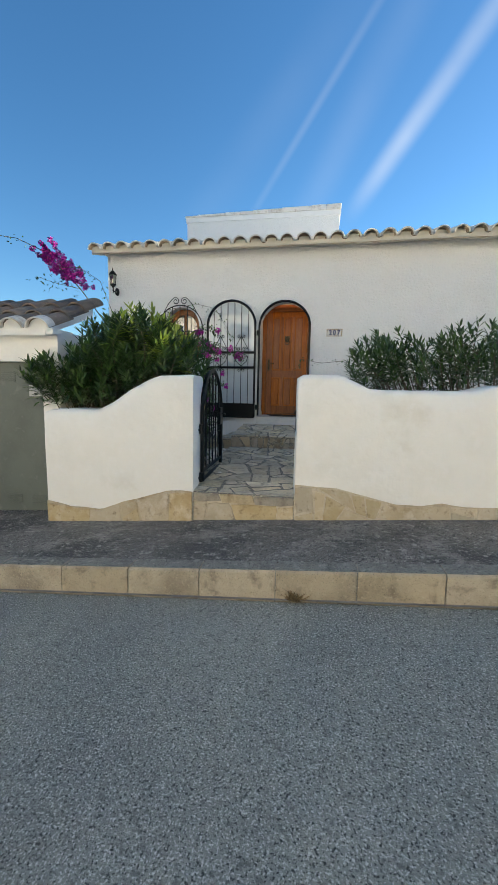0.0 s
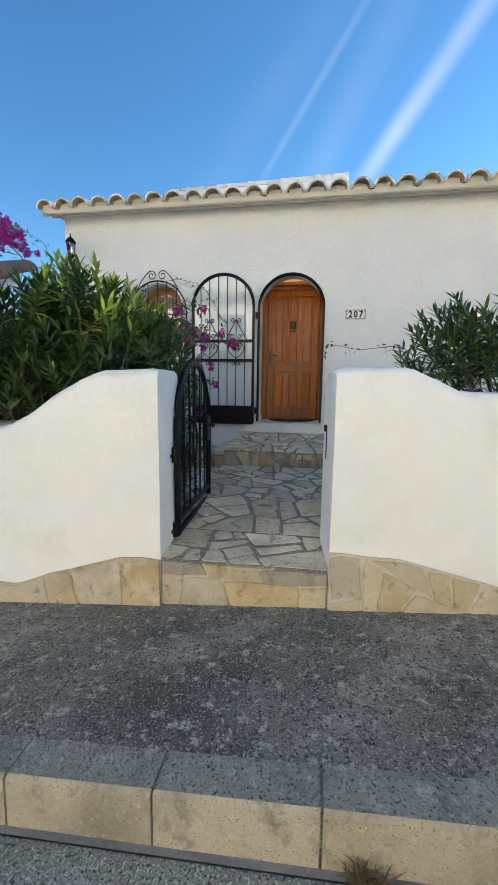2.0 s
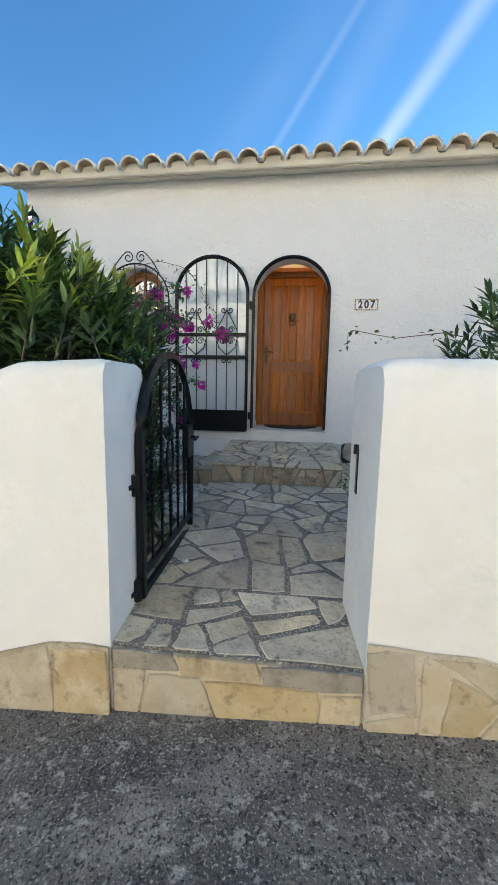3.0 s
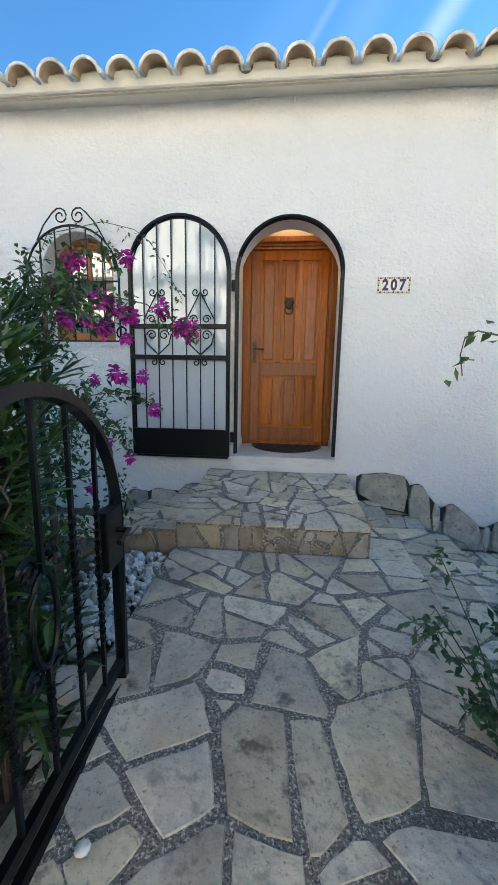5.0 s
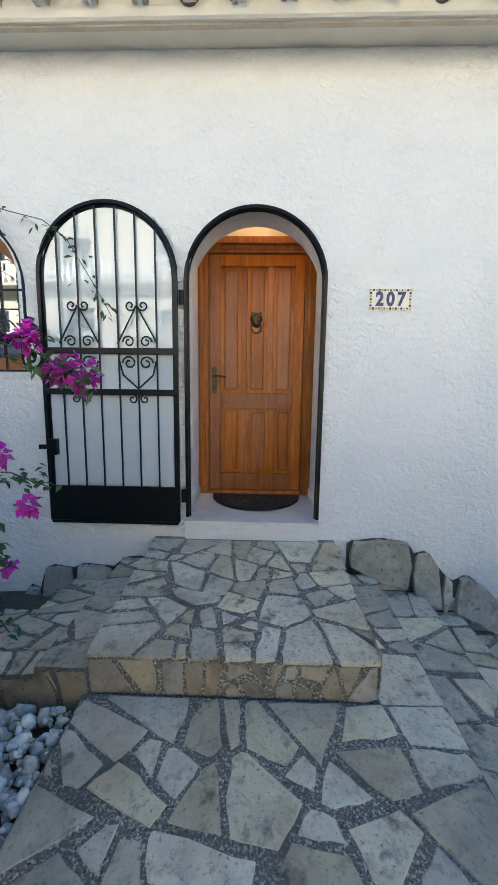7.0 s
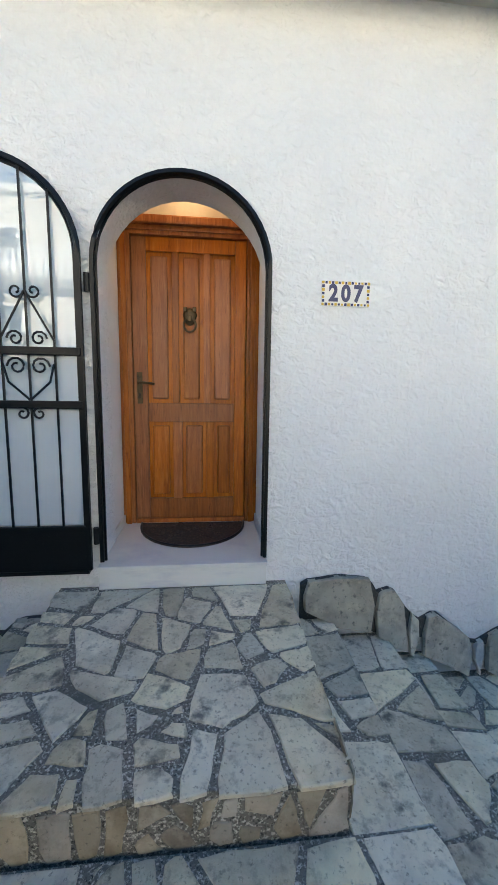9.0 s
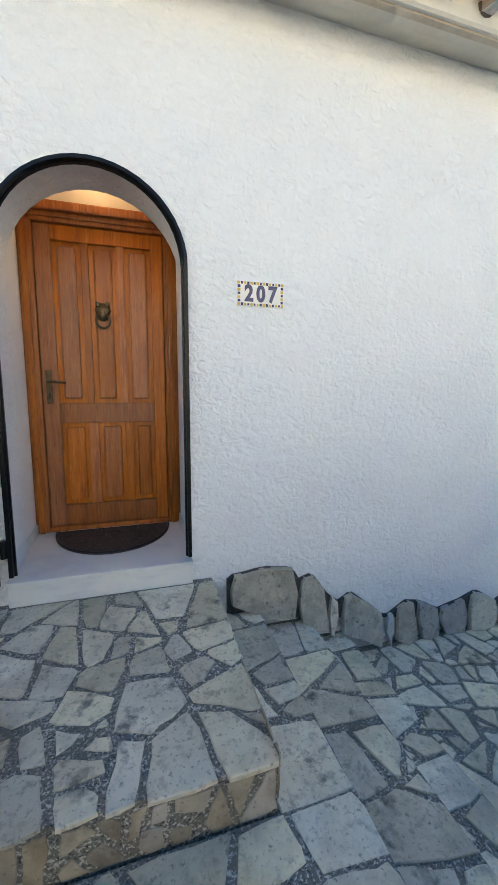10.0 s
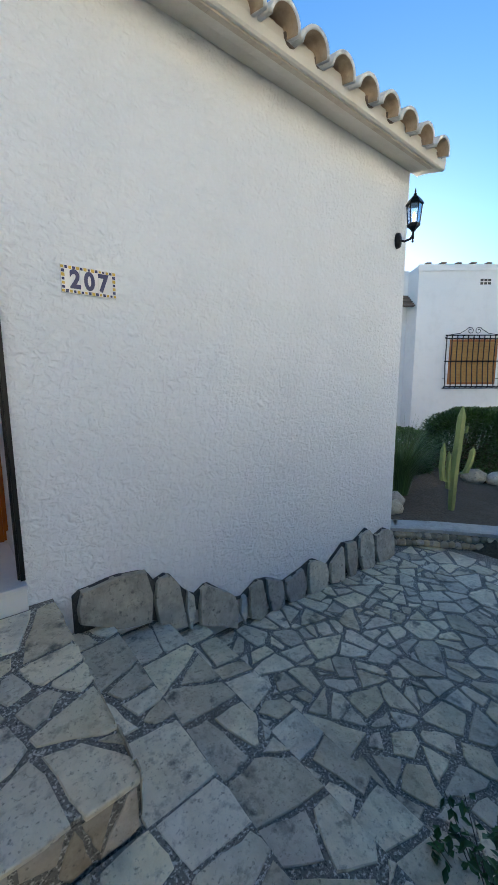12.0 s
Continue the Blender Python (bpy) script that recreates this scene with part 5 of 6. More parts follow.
# ---- neighbour's garage ----
GX, GY = -2.63, -3.50
gz = street(-3.2)
wallg = bmesh.new()
box(wallg, GX, GY, gz - 0.5, -2.40, GY + 0.3, 1.20)
box(wallg, -9.0, GY, gz - 0.9, -5.35, GY + 0.3, 1.20)
box(wallg, -5.35, GY, 0.82, GX, GY + 0.3, 1.20)
box(wallg, -9.0, GY + 0.301, gz - 0.9, -2.42, GY + 0.5, 1.19)
box(wallg, -2.70, GY + 0.501, gz - 0.5, -2.42, -0.4, 1.19)
structure("wall_garage", wallg, PLASTER, "white rendered front of the neighbouring garage", "wall")
gdoor = tagged(thing("door_garage", GX, GY + 0.10, gz, "grey painted sheet-metal garage door with louvre vents", "garage door"), kind="structure")
top = 0.815 - gz
for i in range(2):
    xa, xb = -1.38 * (i + 1) + 0.005, -1.38 * i - 0.005
    lf = part("leaf", cube(xa, 0, 0.02 - 0.08 * (i + 1), xb, 0.04, top, 0.004), GREYMETAL, gdoor)
    part("edge_bead", cube(xb - 0.03, -0.008, 0.02 - 0.08 * (i + 1), xb - 0.005, 0.0, top - 0.01, 0.003), GREYMETAL, lf)
    for zc in (top - 0.17, 0.17):
        for xc in (-0.20, -0.55, -0.9):
            for k in range(6):
                part("louvre", cube(xb + xc - 0.10, -0.012, zc - 0.07 + k * 0.024, xb + xc + 0.10, 0.002, zc - 0.058 + k * 0.024, 0.003), GREYMETAL, lf)
part("notice", cube(-0.27, -0.004, top - 0.42, -0.06, 0.0, top - 0.28), PALEMETAL, gdoor, "faded pale notice plate")
# its roof
bm = bmesh.new()
prism(bm, [(-1.0, 1.21), (0.0, 1.63), (0.0, 1.5), (-1.0, 1.12)], lambda u, v, w: (-9.0 + w, GY + 0.9 + u, v), 6.52)
groof = structure("roof_garage", bm, WHITE, "low weathered brown tile roof of the garage", "roof")


def plain_tile(r, length, mat):
    b = bmesh.new()
    arc = [math.pi * i / 10 for i in range(11)]
    ring = [(r * math.cos(a), 0.8 * r * math.sin(a)) for a in arc] + [((r - 0.02) * math.cos(a), 0.8 * (r - 0.02) * math.sin(a)) for a in arc[::-1]]
    prism(b, ring, lambda u, v, w: (u * (1 - 0.22 * w), w, v * (1 - 0.22 * w)), length)
    return finish("tile", b, mat)


gb = bmesh.new()
prism(gb, [(0.145 * math.cos(math.pi * i / 9), 0.115 * math.sin(math.pi * i / 9)) for i in range(10)] + [(-0.172, 0.0), (-0.172, -0.07), (0.172, -0.07), (0.172, 0.0)], lambda u, v, w: (u, w, v), 0.10)
gplug = finish("mortar_plug", gb, WHITE)
brown, edge = plain_tile(0.15, 0.50, DARKTILE), plain_tile(0.155, 0.14, TILE)
x = -6.355
while x < -2.5:
    for row in range(3):
        y = GY - 0.10 + row * 0.36
        ob = new("tile", brown)
        ob.parent = groof
        ob.matrix_local = pose(x, y, 1.20 + (y - GY + 0.1) * 0.42 + 0.012 * row, 21, 0, rng.uniform(-2, 2))
    ob = new("verge_tile", edge)
    ob.parent = groof
    ob.matrix_local = pose(x, GY - 0.14, 1.195, 21, 0, 0)
    ob = new("mortar_plug", gplug)
    ob.parent = groof
    ob.matrix_local = pose(x, GY - 0.10, 1.195, 8, 0, 0)
    x += 0.345

# ---- garden bed and neighbour's house past the corner ----
COPING = material("pale_mortar_coping", (0.46, 0.44, 0.39), 0.9, spots=[(8, (0.32, 0.30, 0.26), 0.45, 0.75), (50, (0.55, 0.53, 0.48), 0.55, 0.7)], bump=0.006, bump_scale=40)
bed = tagged(new("planter_bed"), "low curved bed wall of round stones with a smooth coping", "bed wall", kind="structure")
line = [(4.36, 0.75), (4.50, 0.12), (4.88, -0.28), (5.30, -0.85), (5.75, -1.35), (6.4, -1.8)]


def along(t):
    t = max(0.0, min(len(line) - 1.001, t))
    i = int(t)
    a, b = Vector(line[i]), Vector(line[i + 1])
    d = (b - a).normalized()
    return a.lerp(b, t - i), d


b = bmesh.new()
rows = []
for t in spans(0, 4.99, 0.12):
    p, d = along(t)
    n = Vector((-d.y, d.x))
    rows.append([b.verts.new((p.x + n.x * o, p.y + n.y * o, z)) for o, z in ((0.0, -1.1), (0.0, -0.74), (0.22, -0.74), (0.22, -1.1))])
for p, q in zip(rows, rows[1:]):
    for i in range(4):
        b.faces.new((p[i], p[(i + 1) % 4], q[(i + 1) % 4], q[i]))
part("core", b, MORTAR, bed)
b = bmesh.new()
rows = []
for t in spans(0, 4.99, 0.10):
    p, d = along(t)
    n = Vector((-d.y, d.x))
    rows.append([b.verts.new((p.x + n.x * o, p.y + n.y * o, z)) for o, z in ((-0.03, -0.742), (-0.035, -0.70), (0.0, -0.685), (0.24, -0.685), (0.26, -0.742))])
for p, q in zip(rows, rows[1:]):
    for i in range(5):
        b.faces.new((p[i], p[(i + 1) % 5], q[(i + 1) % 5], q[i]))
part("coping", b, COPING, bed, "smooth grey mortar coping")
rs = random.Random(17)
for t in spans(0.6, 4.6, 0.115):
    for lvl in (0, 1):
        p, d = along(t + rs.uniform(-0.03, 0.03) + 0.055 * lvl)
        q = bmesh.new()
        bmesh.ops.create_icosphere(q, subdivisions=1, radius=1)
        m = Matrix.Translation((p.x + 0.01, p.y, -0.89 + lvl * 0.10 + rs.uniform(-0.01, 0.01))) @ Matrix.Rotation(math.atan2(d.y, d.x), 4, "Z") @ Matrix.Diagonal((rs.uniform(0.05, 0.085), 0.045, rs.uniform(0.045, 0.062), 1))
        for v in q.verts:
            v.co = m @ (v.co * rs.uniform(0.9, 1.08))
        part("bed_stone", q, LIME if rs.random() < 0.6 else RISER, bed, "", True)
soil2 = grid(bmesh.new(), spans(4.40, 11.0, 0.4), spans(-1.2, 6.0, 0.4), lambda x, y: -0.78 + 0.05 * noise.noise((x * 1.5, y * 1.5, 3)) + (0.10 if y > 1 else 0) - (0.6 if y < -1.75 * (x - 4.4) + 0.55 and x < 6.2 and y < 0.4 - (x - 4.4) * 1.1 else 0))
structure("bed_soil", soil2, SOIL, "dry earth of the raised garden bed", "soil")

CACTUS = material("cactus_skin", (0.27, 0.30, 0.10), 0.6, spots=[(6, (0.19, 0.225, 0.075), 0.45, 0.75)], bump=0.002, bump_scale=60)
cac = thing("cactus", 6.0, 0.05, -0.78, "tall ribbed yellow-green columnar cactus with side arms", "cactus")


def column(pts, r):
    """A ribbed cactus arm with a rounded tip."""
    b = bmesh.new()
    r *= 0.58
    pts = [Vector((p[0] * 0.9, p[1] * 0.9, p[2] * 0.98)) for p in pts]
    fine = []
    for a, c in zip(pts, pts[1:]):
        fine += [a.lerp(c, q / 4) for q in range(4)]
    fine.append(pts[-1])
    k = len(fine)
    rings = []
    for i, p in enumerate(fine):
        q = i / (k - 1)
        rr = r * (0.75 + 0.25 * min(1, q * 5)) * (1 if q < 0.85 else math.sqrt(max(0.02, 1 - ((q - 0.85) / 0.15) ** 2)))
        rr *= 1 + 0.05 * math.sin(i * 1.9)
        rings.append([b.verts.new(p + Vector((math.cos(j * math.pi / 6), math.sin(j * math.pi / 6), 0)) * rr * (1.0 if j % 2 else 0.84)) for j in range(12)])
    for u, v in zip(rings, rings[1:]):
        for j in range(12):
            b.faces.new((u[j], u[(j + 1) % 12], v[(j + 1) % 12], v[j]))
    b.faces.new(rings[-1])
    b.faces.new(rings[0])
    return b


part("stem", column([(0, 0, 0), (0, 0, 0.5), (0.02, -0.02, 1.0), (0.05, -0.04, 1.56)], 0.105), CACTUS, cac)
part("arm", column([(-0.02, 0.02, 0.42), (-0.13, 0.11, 0.46), (-0.16, 0.13, 0.65), (-0.15, 0.12, 1.02)], 0.075), CACTUS, cac)
part("arm", column([(0.02, -0.02, 0.55), (0.14, -0.12, 0.58), (0.19, -0.16, 0.75), (0.22, -0.18, 0.95)], 0.075), CACTUS, cac)
part("arm", column([(-0.01, 0.0, 0.3), (-0.07, 0.05, 0.34), (-0.08, 0.06, 0.6), (-0.08, 0.06, 0.9)], 0.06), CACTUS, cac)
part("arm", column([(0.05, -0.03, 1.15), (0.11, -0.09, 1.18), (0.13, -0.1, 1.28)], 0.045), CACTUS, cac)

GRASSLEAF = material("grass_blade", (0.09, 0.15, 0.05), 0.5, island=0.5)
tuft = thing("ornamental_grass", 6.15, 0.95, -0.8, "large arching tuft of long green grass blades", "grass")
bm = bmesh.new()
for i in range(900):
    a, l, s = rng.uniform(0, 6.28), rng.uniform(0.9, 1.9), rng.uniform(0.25, 0.85)
    out = Vector((math.cos(a), math.sin(a), 0))
    p0 = out * rng.uniform(0, 0.12)
    pts = [p0 + out * (s * l * q * q * 0.75) + Vector((0, 0, l * (q - 0.45 * q * q * s) * 0.85)) for q in (0, 0.35, 0.7, 1.0)]
    across = Vector((-out.y, out.x, 0)) * rng.uniform(0.004, 0.007)
    v = [[bm.verts.new(p + across * k * (1 - 0.85 * j / 3)) for k in (-1, 1)] for j, p in enumerate(pts)]
    for u, w in zip(v, v[1:]):
        bm.faces.new((u[0], u[1], w[1], w[0]))
mesh_part("tuft", bm, GRASSLEAF, tuft)


def hedge(name, label, cx, cy, z, rx, ry, rz, count, seed, size=0.06):
    rng = random.Random(seed)
    o = thing(name, cx, cy, z, label, "hedge")
    g = bmesh.new()
    for _ in range(count):
        d = Vector((rng.gauss(0, 1), rng.gauss(0, 1), abs(rng.gauss(0, 1)))).normalized()
        lump = 1 + 0.13 * noise.noise(d * 3.1 + Vector((seed, 0, 0)))
        k = rng.uniform(0.72, 1.0) ** 0.5 * lump
        p = Vector((d.x * rx * k, d.y * ry * k, min(d.z * rz * k, rz * (0.78 + 0.05 * noise.noise((d.x * 4, d.y * 4, seed)) - 0.12 * rng.random() ** 2))))
        leaf(g, p, d + Vector((rng.uniform(-0.8, 0.8), rng.uniform(-0.8, 0.8), rng.uniform(-0.3, 0.8))), size * rng.uniform(0.7, 1.3), size * 0.45, rng)
    w = bmesh.new()
    for i in range(9):
        a = i * 0.7
        tube(w, [(0, 0, 0), (rx * 0.3 * math.cos(a), ry * 0.3 * math.sin(a), rz * 0.45), (rx * 0.65 * math.cos(a), ry * 0.65 * math.sin(a), rz * 0.7)], 0.03, 5, 0.008)
    part("branches", w, BARK, o)
    mesh_part("leaves", g, OLEANDER, o, "dense dark green leaves")
    return o


hedge("clipped_hedge", "rounded dark green hedge in front of the neighbour's wall", 9.7, 1.15, -0.8, 1.35, 1.15, 1.6, 26000, 61, 0.09)
hedge("garden_shrub", "dark shrub between the grass and the hedge", 7.6, 1.9, -0.8, 0.7, 0.7, 1.15, 8000, 62, 0.09)
for i, (x, y, s) in enumerate(((5.6, 0.75, 0.16), (5.25, 0.55, 0.14), (8.2, 0.2, 0.18), (7.6, -0.35, 0.16), (7.9, -0.2, 0.15), (7.4, -0.5, 0.13), (8.0, 0.5, 0.2), (7.1, -0.55, 0.12), (6.85, -0.75, 0.14), (7.25, -0.75, 0.17), (7.0, -0.9, 0.15), (5.0, 0.9, 0.13), (5.3, 1.05, 0.12))):
    b = bmesh.new()
    bmesh.ops.create_icosphere(b, subdivisions=2, radius=s)
    for v in b.verts:
        v.co = Vector((v.co.x * 1.2, v.co.y, v.co.z * 0.8)) * (1 + 0.3 * noise.noise(v.co * 9 + Vector((i * 5, 0, 0))))
    ob = tagged(part("garden_rock", b, BASESTONE, None, "", True), "rough grey rock in the garden bed", "rock", "garden rocks")
    ob.location = (x, y, -0.78 + s * 0.45)

nb = thing("neighbour_house", 12.95, 3.75, -1.0, "white rendered neighbouring house with a tiled parapet", "house", rz=-39.1)
part("wall", cube(-0.72, 0, -0.4, 9.0, 5.0, 5.70), WHITE, nb)
# only its right end shows; the unseen length and height are added to block sun
part("wall", cube(-8.5, 0.8, -0.4, -0.724, 5.0, 5.75), WHITE, nb, "white wing, extended out of sight to block the sun")
part("cornice", cube(-0.76, -0.05, 5.52, 7.0, 0.0, 5.72, 0.01), WHITE, nb)
for i in range(17):
    part("coping_tile", cube(-0.55 + i * 0.47, -0.09, 5.72 + 0.012 * (i % 2), -0.85 + (i + 1) * 0.47 - 0.006, 0.3, 5.765 + 0.012 * (i % 2), 0.006), DARKTILE, nb)
for i in range(6):
    part("porch_tile", cube(-1.9, 0.1 + i * 0.12, 4.50 + i * 0.08, -0.73, 0.26 + i * 0.12, 4.55 + i * 0.08, 0.01), DARKTILE, nb)
# dark plates on the wall face paint the shade inside small vent holes
for i in range(3):
    for j in range(2):
        part("vent_hole_shade", cube(1.22 + i * 0.12, -0.012, 5.12 + j * 0.10, 1.31 + i * 0.12, -0.002, 5.19 + j * 0.10), GLASS_DARK, nb)
BLIND = material("tan_blind", (0.42, 0.24, 0.07), 0.7, spots=[(10, (0.34, 0.18, 0.05), 0.45, 0.75)])
nw = part("window_recess", cube(0.40, -0.004, 2.02, 1.95, 0.002, 3.45), BROWNWOOD, nb, "brown timber window")
for i in range(26):
    part("blind_slat", cube(0.50, -0.014, 2.10 + i * 0.049, 1.88, -0.005, 2.10 + i * 0.049 + 0.042, 0.003), BLIND, nw)
ng = thing("window_grille", 12.95, 3.75, -0.6, "black bellied iron grille over the neighbour's window", "grille", rz=-39.1)
for i in range(11):
    x = 0.24 + i * 0.172
    part("upright_bar", bar([(x, -0.12, 3.16), (x, -0.12, 2.2), (x, -0.17, 1.8), (x, -0.20, 1.55), (x, -0.10, 1.50)], 0.017, 5), IRON, ng)
for z, y in ((3.16, -0.12), (3.06, -0.12), (2.35, -0.125), (1.50, -0.10), (1.55, -0.20)):
    part("cross_bar", bar([(0.20, y, z), (2.0, y, z)], 0.018, 5), IRON, ng)
for s in (-1, 1):
    part("top_scroll", bar([(1.10 + s * 0.75, -0.12, 3.18), (1.10 + s * 0.45, -0.12, 3.22)] + [(1.1 + p[0], -0.12, 3.30 + p[2]) for p in scroll(s * 0.13, 0, 0.12, s, 0, 0.4, 1.3)], 0.010, 5), IRON, ng)
    for z in (1.8, 3.1):
        part("bracket", bar([(1.1 + s * 0.86, -0.12, z), (1.1 + s * 0.86, 0.0, z)], 0.010, 5), IRON, ng)

# ---- house across the street, seen in the glass ----
OCHRE = material("cream_render", (0.66, 0.60, 0.50), 0.9, spots=[(1.5, (0.60, 0.54, 0.44), 0.45, 0.8)])
opp = thing("apartment_building", 0, -15.5, -1.6, "sunlit cream apartment building with balconies across the street", "building", rz=180)
part("wall", cube(-22, 0, 0, 22, 8, 10.5), OCHRE, opp)
part("roof", cube(-22.3, -0.3, 10.5, 22.3, 8.3, 10.8, 0.05), TILE, opp)
for i in range(9):
    for j in range(3):
        x, z = -18 + i * 4.4, 1.6 + j * 3.1
        w = part("window", cube(x - 0.75, -0.02, z, x + 0.75, 0.0, z + 1.5), WHITE, opp)
        part("pane", cube(x - 0.65, -0.03, z + 0.1, x + 0.65, -0.02, z + 1.4), GLASS_DARK, w)
for j in range(2):
    bal = part("balcony", cube(-20, -1.1, 3.9 + j * 3.1, 20, 0.0, 4.05 + j * 3.1, 0.02), OCHRE, opp)
    part("balustrade_rail", cube(-20, -1.1, 4.85 + j * 3.1, 20, -0.95, 4.95 + j * 3.1, 0.01), WHITE, bal)
    b = bmesh.new()
    for i in range(-66, 67):
        lathe(b, [(0.05, 4.05 + j * 3.1), (0.09, 4.3 + j * 3.1), (0.05, 4.6 + j * 3.1), (0.07, 4.85 + j * 3.1)], i * 0.3, -1.02, 5)
    tagged(part("balusters", b, WHITE, bal), kind="stuff")


# ---- stones, kerbs and paving, piece by piece ----
band(wall_l, -2.40, -0.615, LEFT_BAND, 21)
band(wall_r, 0.50, 5.2, RIGHT_BAND, 22)
kerb = tagged(new("kerb"), "row of sandy concrete kerb stones with grimy tops", "kerb", kind="structure")
rng = random.Random(8)
PITCH = 0.598
for i in range(-14, 15):
    x0 = -1.355 + i * PITCH + 0.005
    x1 = x0 + PITCH - 0.010
    b = bmesh.new()
    prism(b, [(KERB_Y, -0.35), (KERB_FRONT - 0.012, -0.35), (KERB_FRONT - 0.002, -0.02), (KERB_FRONT + 0.012, 0.0), (KERB_Y, 0.004)], lambda u, v, w: (x0 + w, u, v + street(x0 + w) + 0.004), x1 - x0)
    bmesh.ops.recalc_face_normals(b, faces=b.faces)
    for f in b.faces:
        f.material_index = 1 if abs(f.normal.z) > 0.6 and f.calc_center_median().z > street(x0) - 0.15 else 0
    part("kerb_stone", b, [KERB, KERBTOP], kerb)
    b = bmesh.new()
    prism(b, [(KERB_Y, -0.35), (KERB_FRONT + 0.004, -0.35), (KERB_FRONT + 0.014, -0.03), (KERB_FRONT + 0.034, -0.010), (KERB_Y, -0.008)], lambda u, v, w: (x1 + w, u, v + street(x1 + w) + 0.004), 0.010)
    part("kerb_joint", b, KERBTOP, kerb)
rng = random.Random(4)
lay(path, "flagstone", cells(GATE_L - 0.06, GATE_R, WALL_Y + 0.035, WALL_BACK, 0.235, 0.024, rng), lambda u, v, w: (u, v, path_z(v) + w - 0.004), FLAG, rng)
lay(path, "flagstone", cells(PATH_L, PATH_R, WALL_BACK + 0.015, -1.24, 0.25, 0.030, rng), lambda u, v, w: (u, v, path_z(v) + w - 0.004), FLAG, rng)
lay(landing, "flagstone", cells(-0.77, 0.65, -1.235, -0.05, 0.20, 0.028, rng), lambda u, v, w: (u, v, land_z(v) + w), FLAG, rng)
lay(landing, "riser_stone", cells(-0.76, 0.64, -0.47, -0.282, 0.15, 0.026, rng), lambda u, v, w: (u, -1.215 - w * 0.6, v), RISER, rng)
for xa, xb, z, z_out, ya in STEPS:
    lay(steps, "flagstone", cells(xa, xb, ya, -0.03, 0.25, 0.028, rng), lambda u, v, w: (u, v, z + (z_out - z) * v / ya - 0.012 + w), FLAG, rng)
    lay(steps, "riser_stone", cells(ya, -0.03, z_out - 0.13, z_out - 0.025, 0.16, 0.02, rng), lambda u, v, w: (xb + w * 0.4, u, v + (z - z_out) * (1 - u / ya)), RISER, rng)
lay(steps, "riser_stone", cells(-1.23, -0.03, -0.41, -0.20, 0.16, 0.02, rng), lambda u, v, w: (0.641 + w * 0.4, u, v), RISER, rng)
lay(lower, "flagstone", cells(1.65, 4.9, -2.4, -0.06, 0.185, 0.026, rng), lambda u, v, w: (u, v, low_z(u) - 0.012 + w), FLAG, rng)
for xa, xb, z, z_out, ya in LSTEPS:
    lay(side_ledge, "flagstone", cells(max(xa, -2.3), xb, ya, -0.05, 0.22, 0.026, rng), lambda u, v, w: (u, v, z + (z_out - z) * v / ya - 0.012 + w), FLAG, rng)
    lay(side_ledge, "riser_stone", cells(max(xa, -2.3), xb, -0.62, z_out - 0.03, 0.20, 0.024, rng), lambda u, v, w: (u, ya - w * 0.6, v), RISER, rng)


def foot_stones(x0, x1, table, low, joints, seed):
    """Upright rough slabs along the foot of the house wall, set in dark mortar."""
    rng = random.Random(seed)
    grp = tagged(new("stone_skirting"), "row of upright grey stone pieces along the wall foot", "skirting", kind="structure")
    b = bmesh.new()
    xs = spans(x0, x1, 0.04)
    prism(b, [(q, lerp(table, q) - 0.001 + 0.006 * noise.noise((q * 9, 0, 2))) for q in xs] + [(x1, lerp(low, x1) - 0.1), (x0, lerp(low, x0) - 0.1)], lambda u, v, w: (u, -w, v), 0.032)
    part("bed_mortar", b, BEDMORTAR, grp)

    def place(u, v, w):
        return (u, -0.030 - w * 1.6 - 0.14 * max(0.0, lerp(table, u) - v), v)

    for xa, xb in zip(joints, joints[1:]):
        g, la, lb = rng.uniform(0.009, 0.02), rng.uniform(-0.03, 0.03), rng.uniform(-0.03, 0.03)
        a, c = xa + g, xb - g
        m = lerp(low, (a + c) / 2)
        top = [(a + (c - a) * q + rng.uniform(-0.01, 0.01), lerp(table, a + (c - a) * q) - rng.uniform(-0.004, 0.006)) for q in (0.93, 0.7, 0.45, 0.22, 0.06)]
        za, zc = lerp(low, a), lerp(low, c)
        foot = [(a + la + 0.02, za + rng.uniform(0.0, 0.04)), ((a + c) / 2, (za + zc) / 2 + rng.uniform(-0.03, 0.01)), (c + lb - 0.02, zc + rng.uniform(0.0, 0.04))]
        side = [(c - rng.uniform(-0.008, 0.012), zc + (top[0][1] - zc) * 0.55)], [(a + rng.uniform(-0.008, 0.012), za + (top[-1][1] - za) * 0.5)]
        lay(grp, "foot_stone", [foot + side[0] + top + side[1]], place, BASESTONE, rng, 0.016)


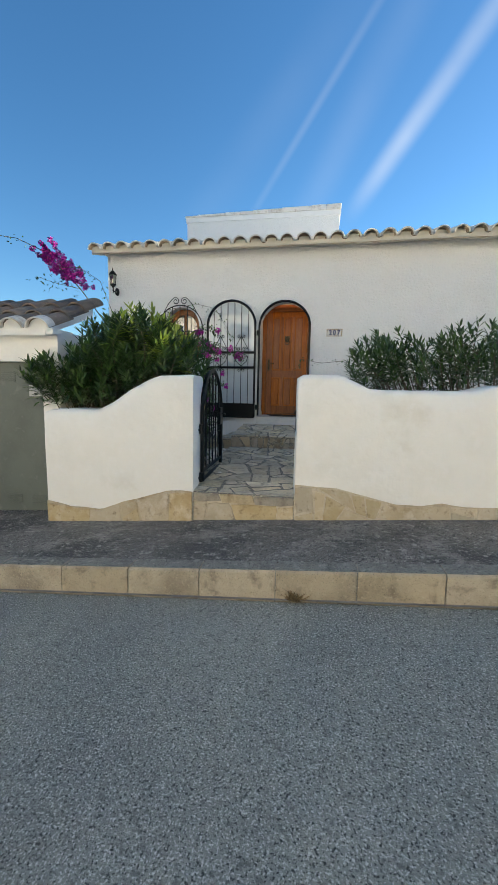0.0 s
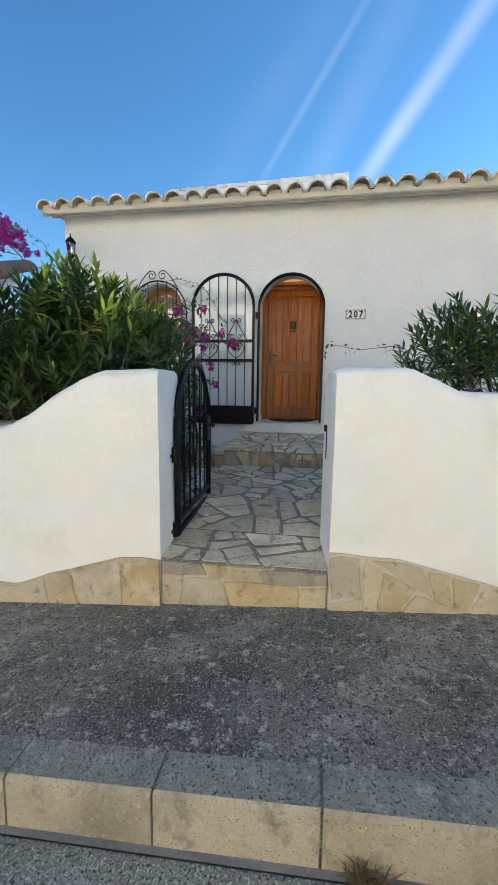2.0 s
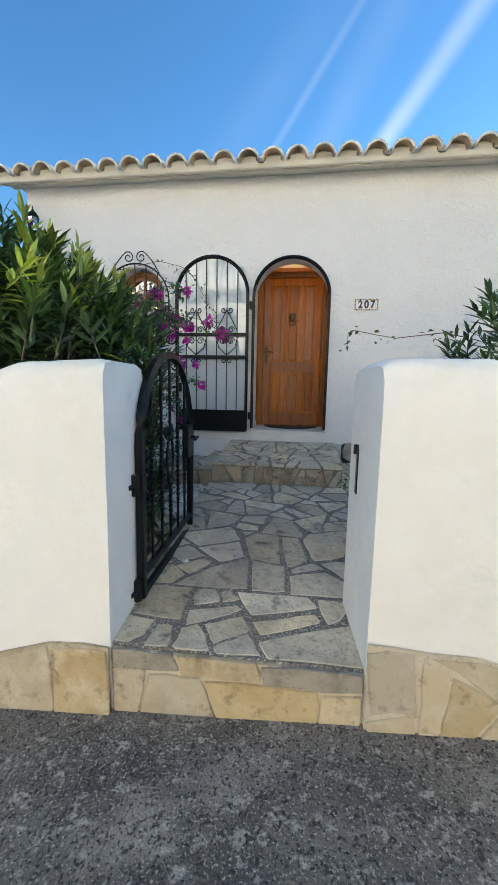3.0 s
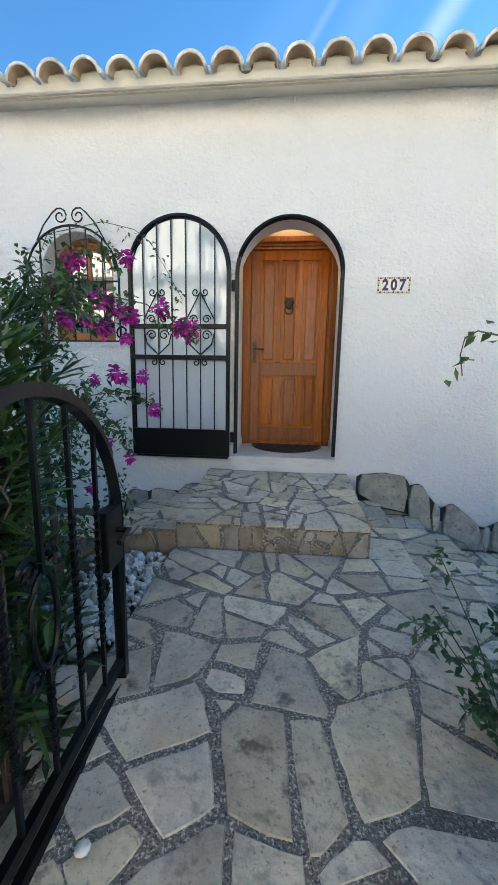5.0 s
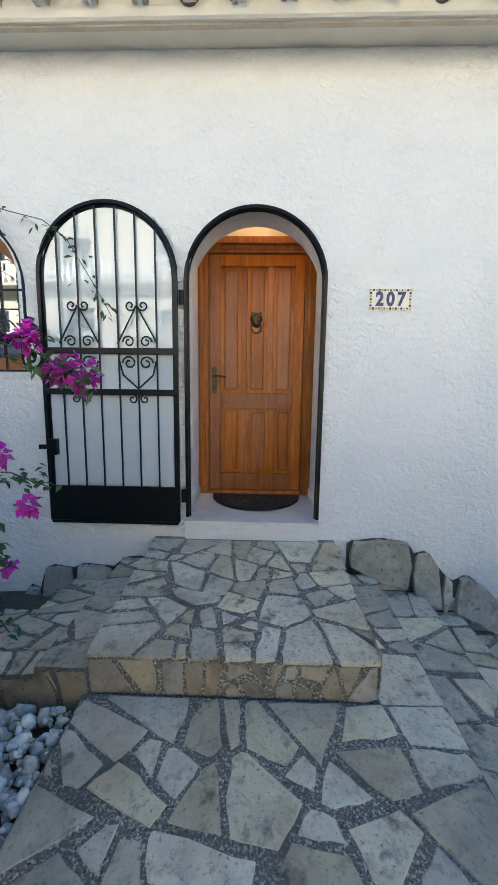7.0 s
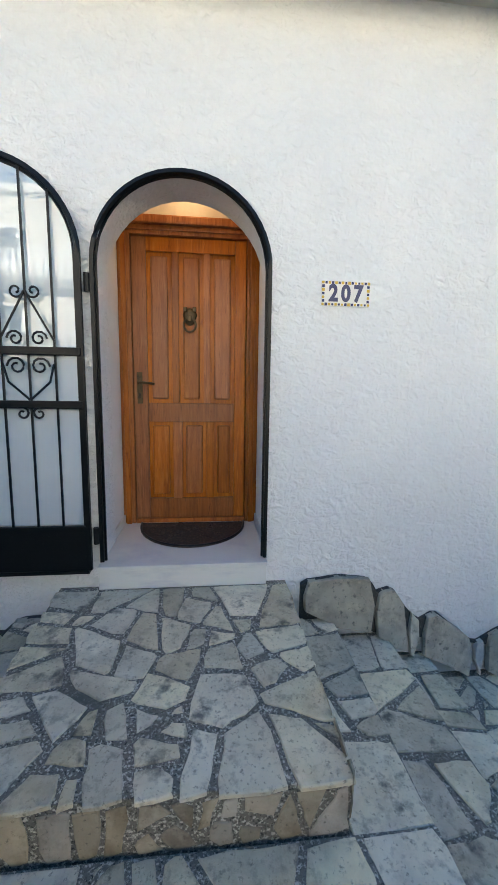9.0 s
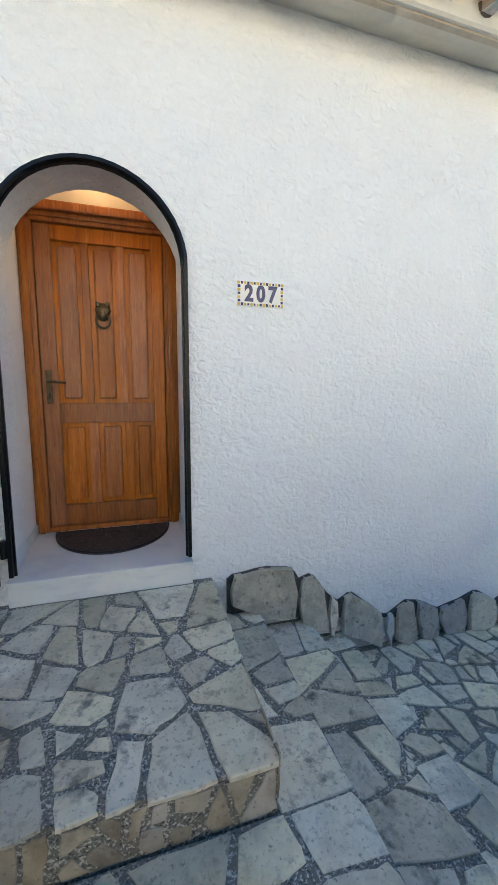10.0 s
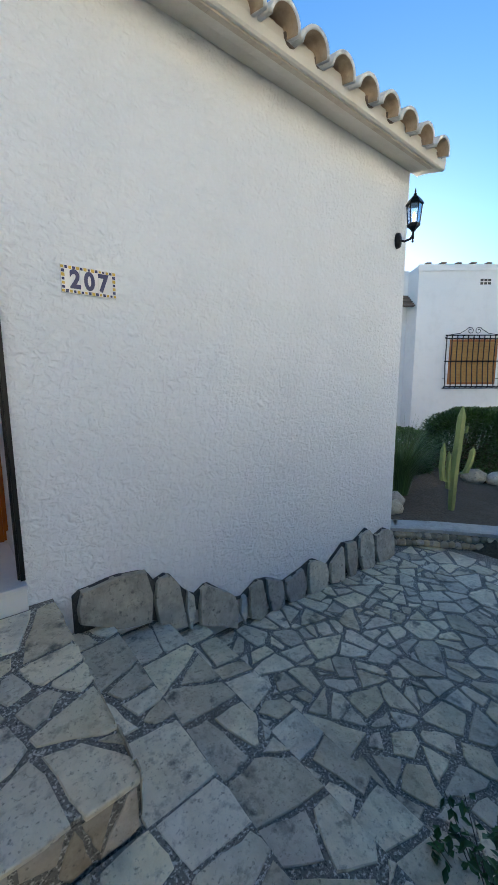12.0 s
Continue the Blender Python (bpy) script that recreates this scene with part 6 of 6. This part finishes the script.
foot_stones(0.74, HX1 + 0.02, [(0.74, -0.17), (0.78, -0.145), (1.02, -0.12), (1.21, -0.15), (1.245, -0.25), (1.36, -0.21), (1.48, -0.38), (1.57, -0.46), (1.68, -0.40), (1.94, -0.61), (2.0, -0.65), (2.17, -0.55), (2.32, -0.58), (2.49, -0.67), (2.69, -0.63), (2.87, -0.57), (3.10, -0.70), (3.33, -0.54), (3.54, -0.57), (3.73, -0.48), (3.89, -0.61), (4.08, -0.56), (4.3, -0.66)],
            [(0.70, -0.33), (0.95, -0.41), (0.96, -0.47), (1.33, -0.55), (1.34, -0.66), (1.63, -0.70), (1.64, -0.85), (3, -0.9), (4.4, -0.94)],
            [0.755, 1.235, 1.475, 1.58, 1.965, 2.06, 2.25, 2.47, 2.76, 3.09, 3.33, 3.56, 3.87, 4.28], 31)
foot_stones(-2.3, -0.78, [(-2.3, -0.8500000000000001), (-2.23, -0.8), (-2.08, -0.78), (-1.98, -0.88), (-1.79, -0.58), (-1.69, -0.62), (-1.65, -0.43), (-1.58, -0.41), (-1.42, -0.43), (-1.36, -0.39), (-1.1, -0.41), (-1.01, -0.33), (-0.9, -0.32), (-0.7, -0.32)], [(-2.3, -1.2), (-2.23, -1.17), (-1.9, -0.93), (-1.65, -0.82), (-1.45, -0.71), (-1.19, -0.54), (-1.0, -0.41), (-0.7, -0.41)], [-2.28, -2.23, -1.98, -1.68, -1.4, -1.08, -0.79], 32)
# rough sandy stones on the gate step
gs = tagged(new("gate_step"), "sandy stone step at the garden gate", "step", kind="structure")
rng = random.Random(9)
part("bed", cube(GATE_L, WALL_Y + 0.012, -1.0, GATE_R, WALL_Y + 0.028, -0.61), LIME, gs)
lay(gs, "riser_stone", cells(GATE_L, GATE_R, -0.95, -0.70, 0.40, 0.008, rng, 0.0), lambda u, v, w: (u, WALL_Y + 0.013 - w * 1.6, v), LIME, rng)
lay(gs, "riser_stone", cells(GATE_L, GATE_R, -0.698, -0.602, 0.24, 0.008, rng, 0.0), lambda u, v, w: (u, WALL_Y + 0.011 - w * 1.3, v), RISER, rng)
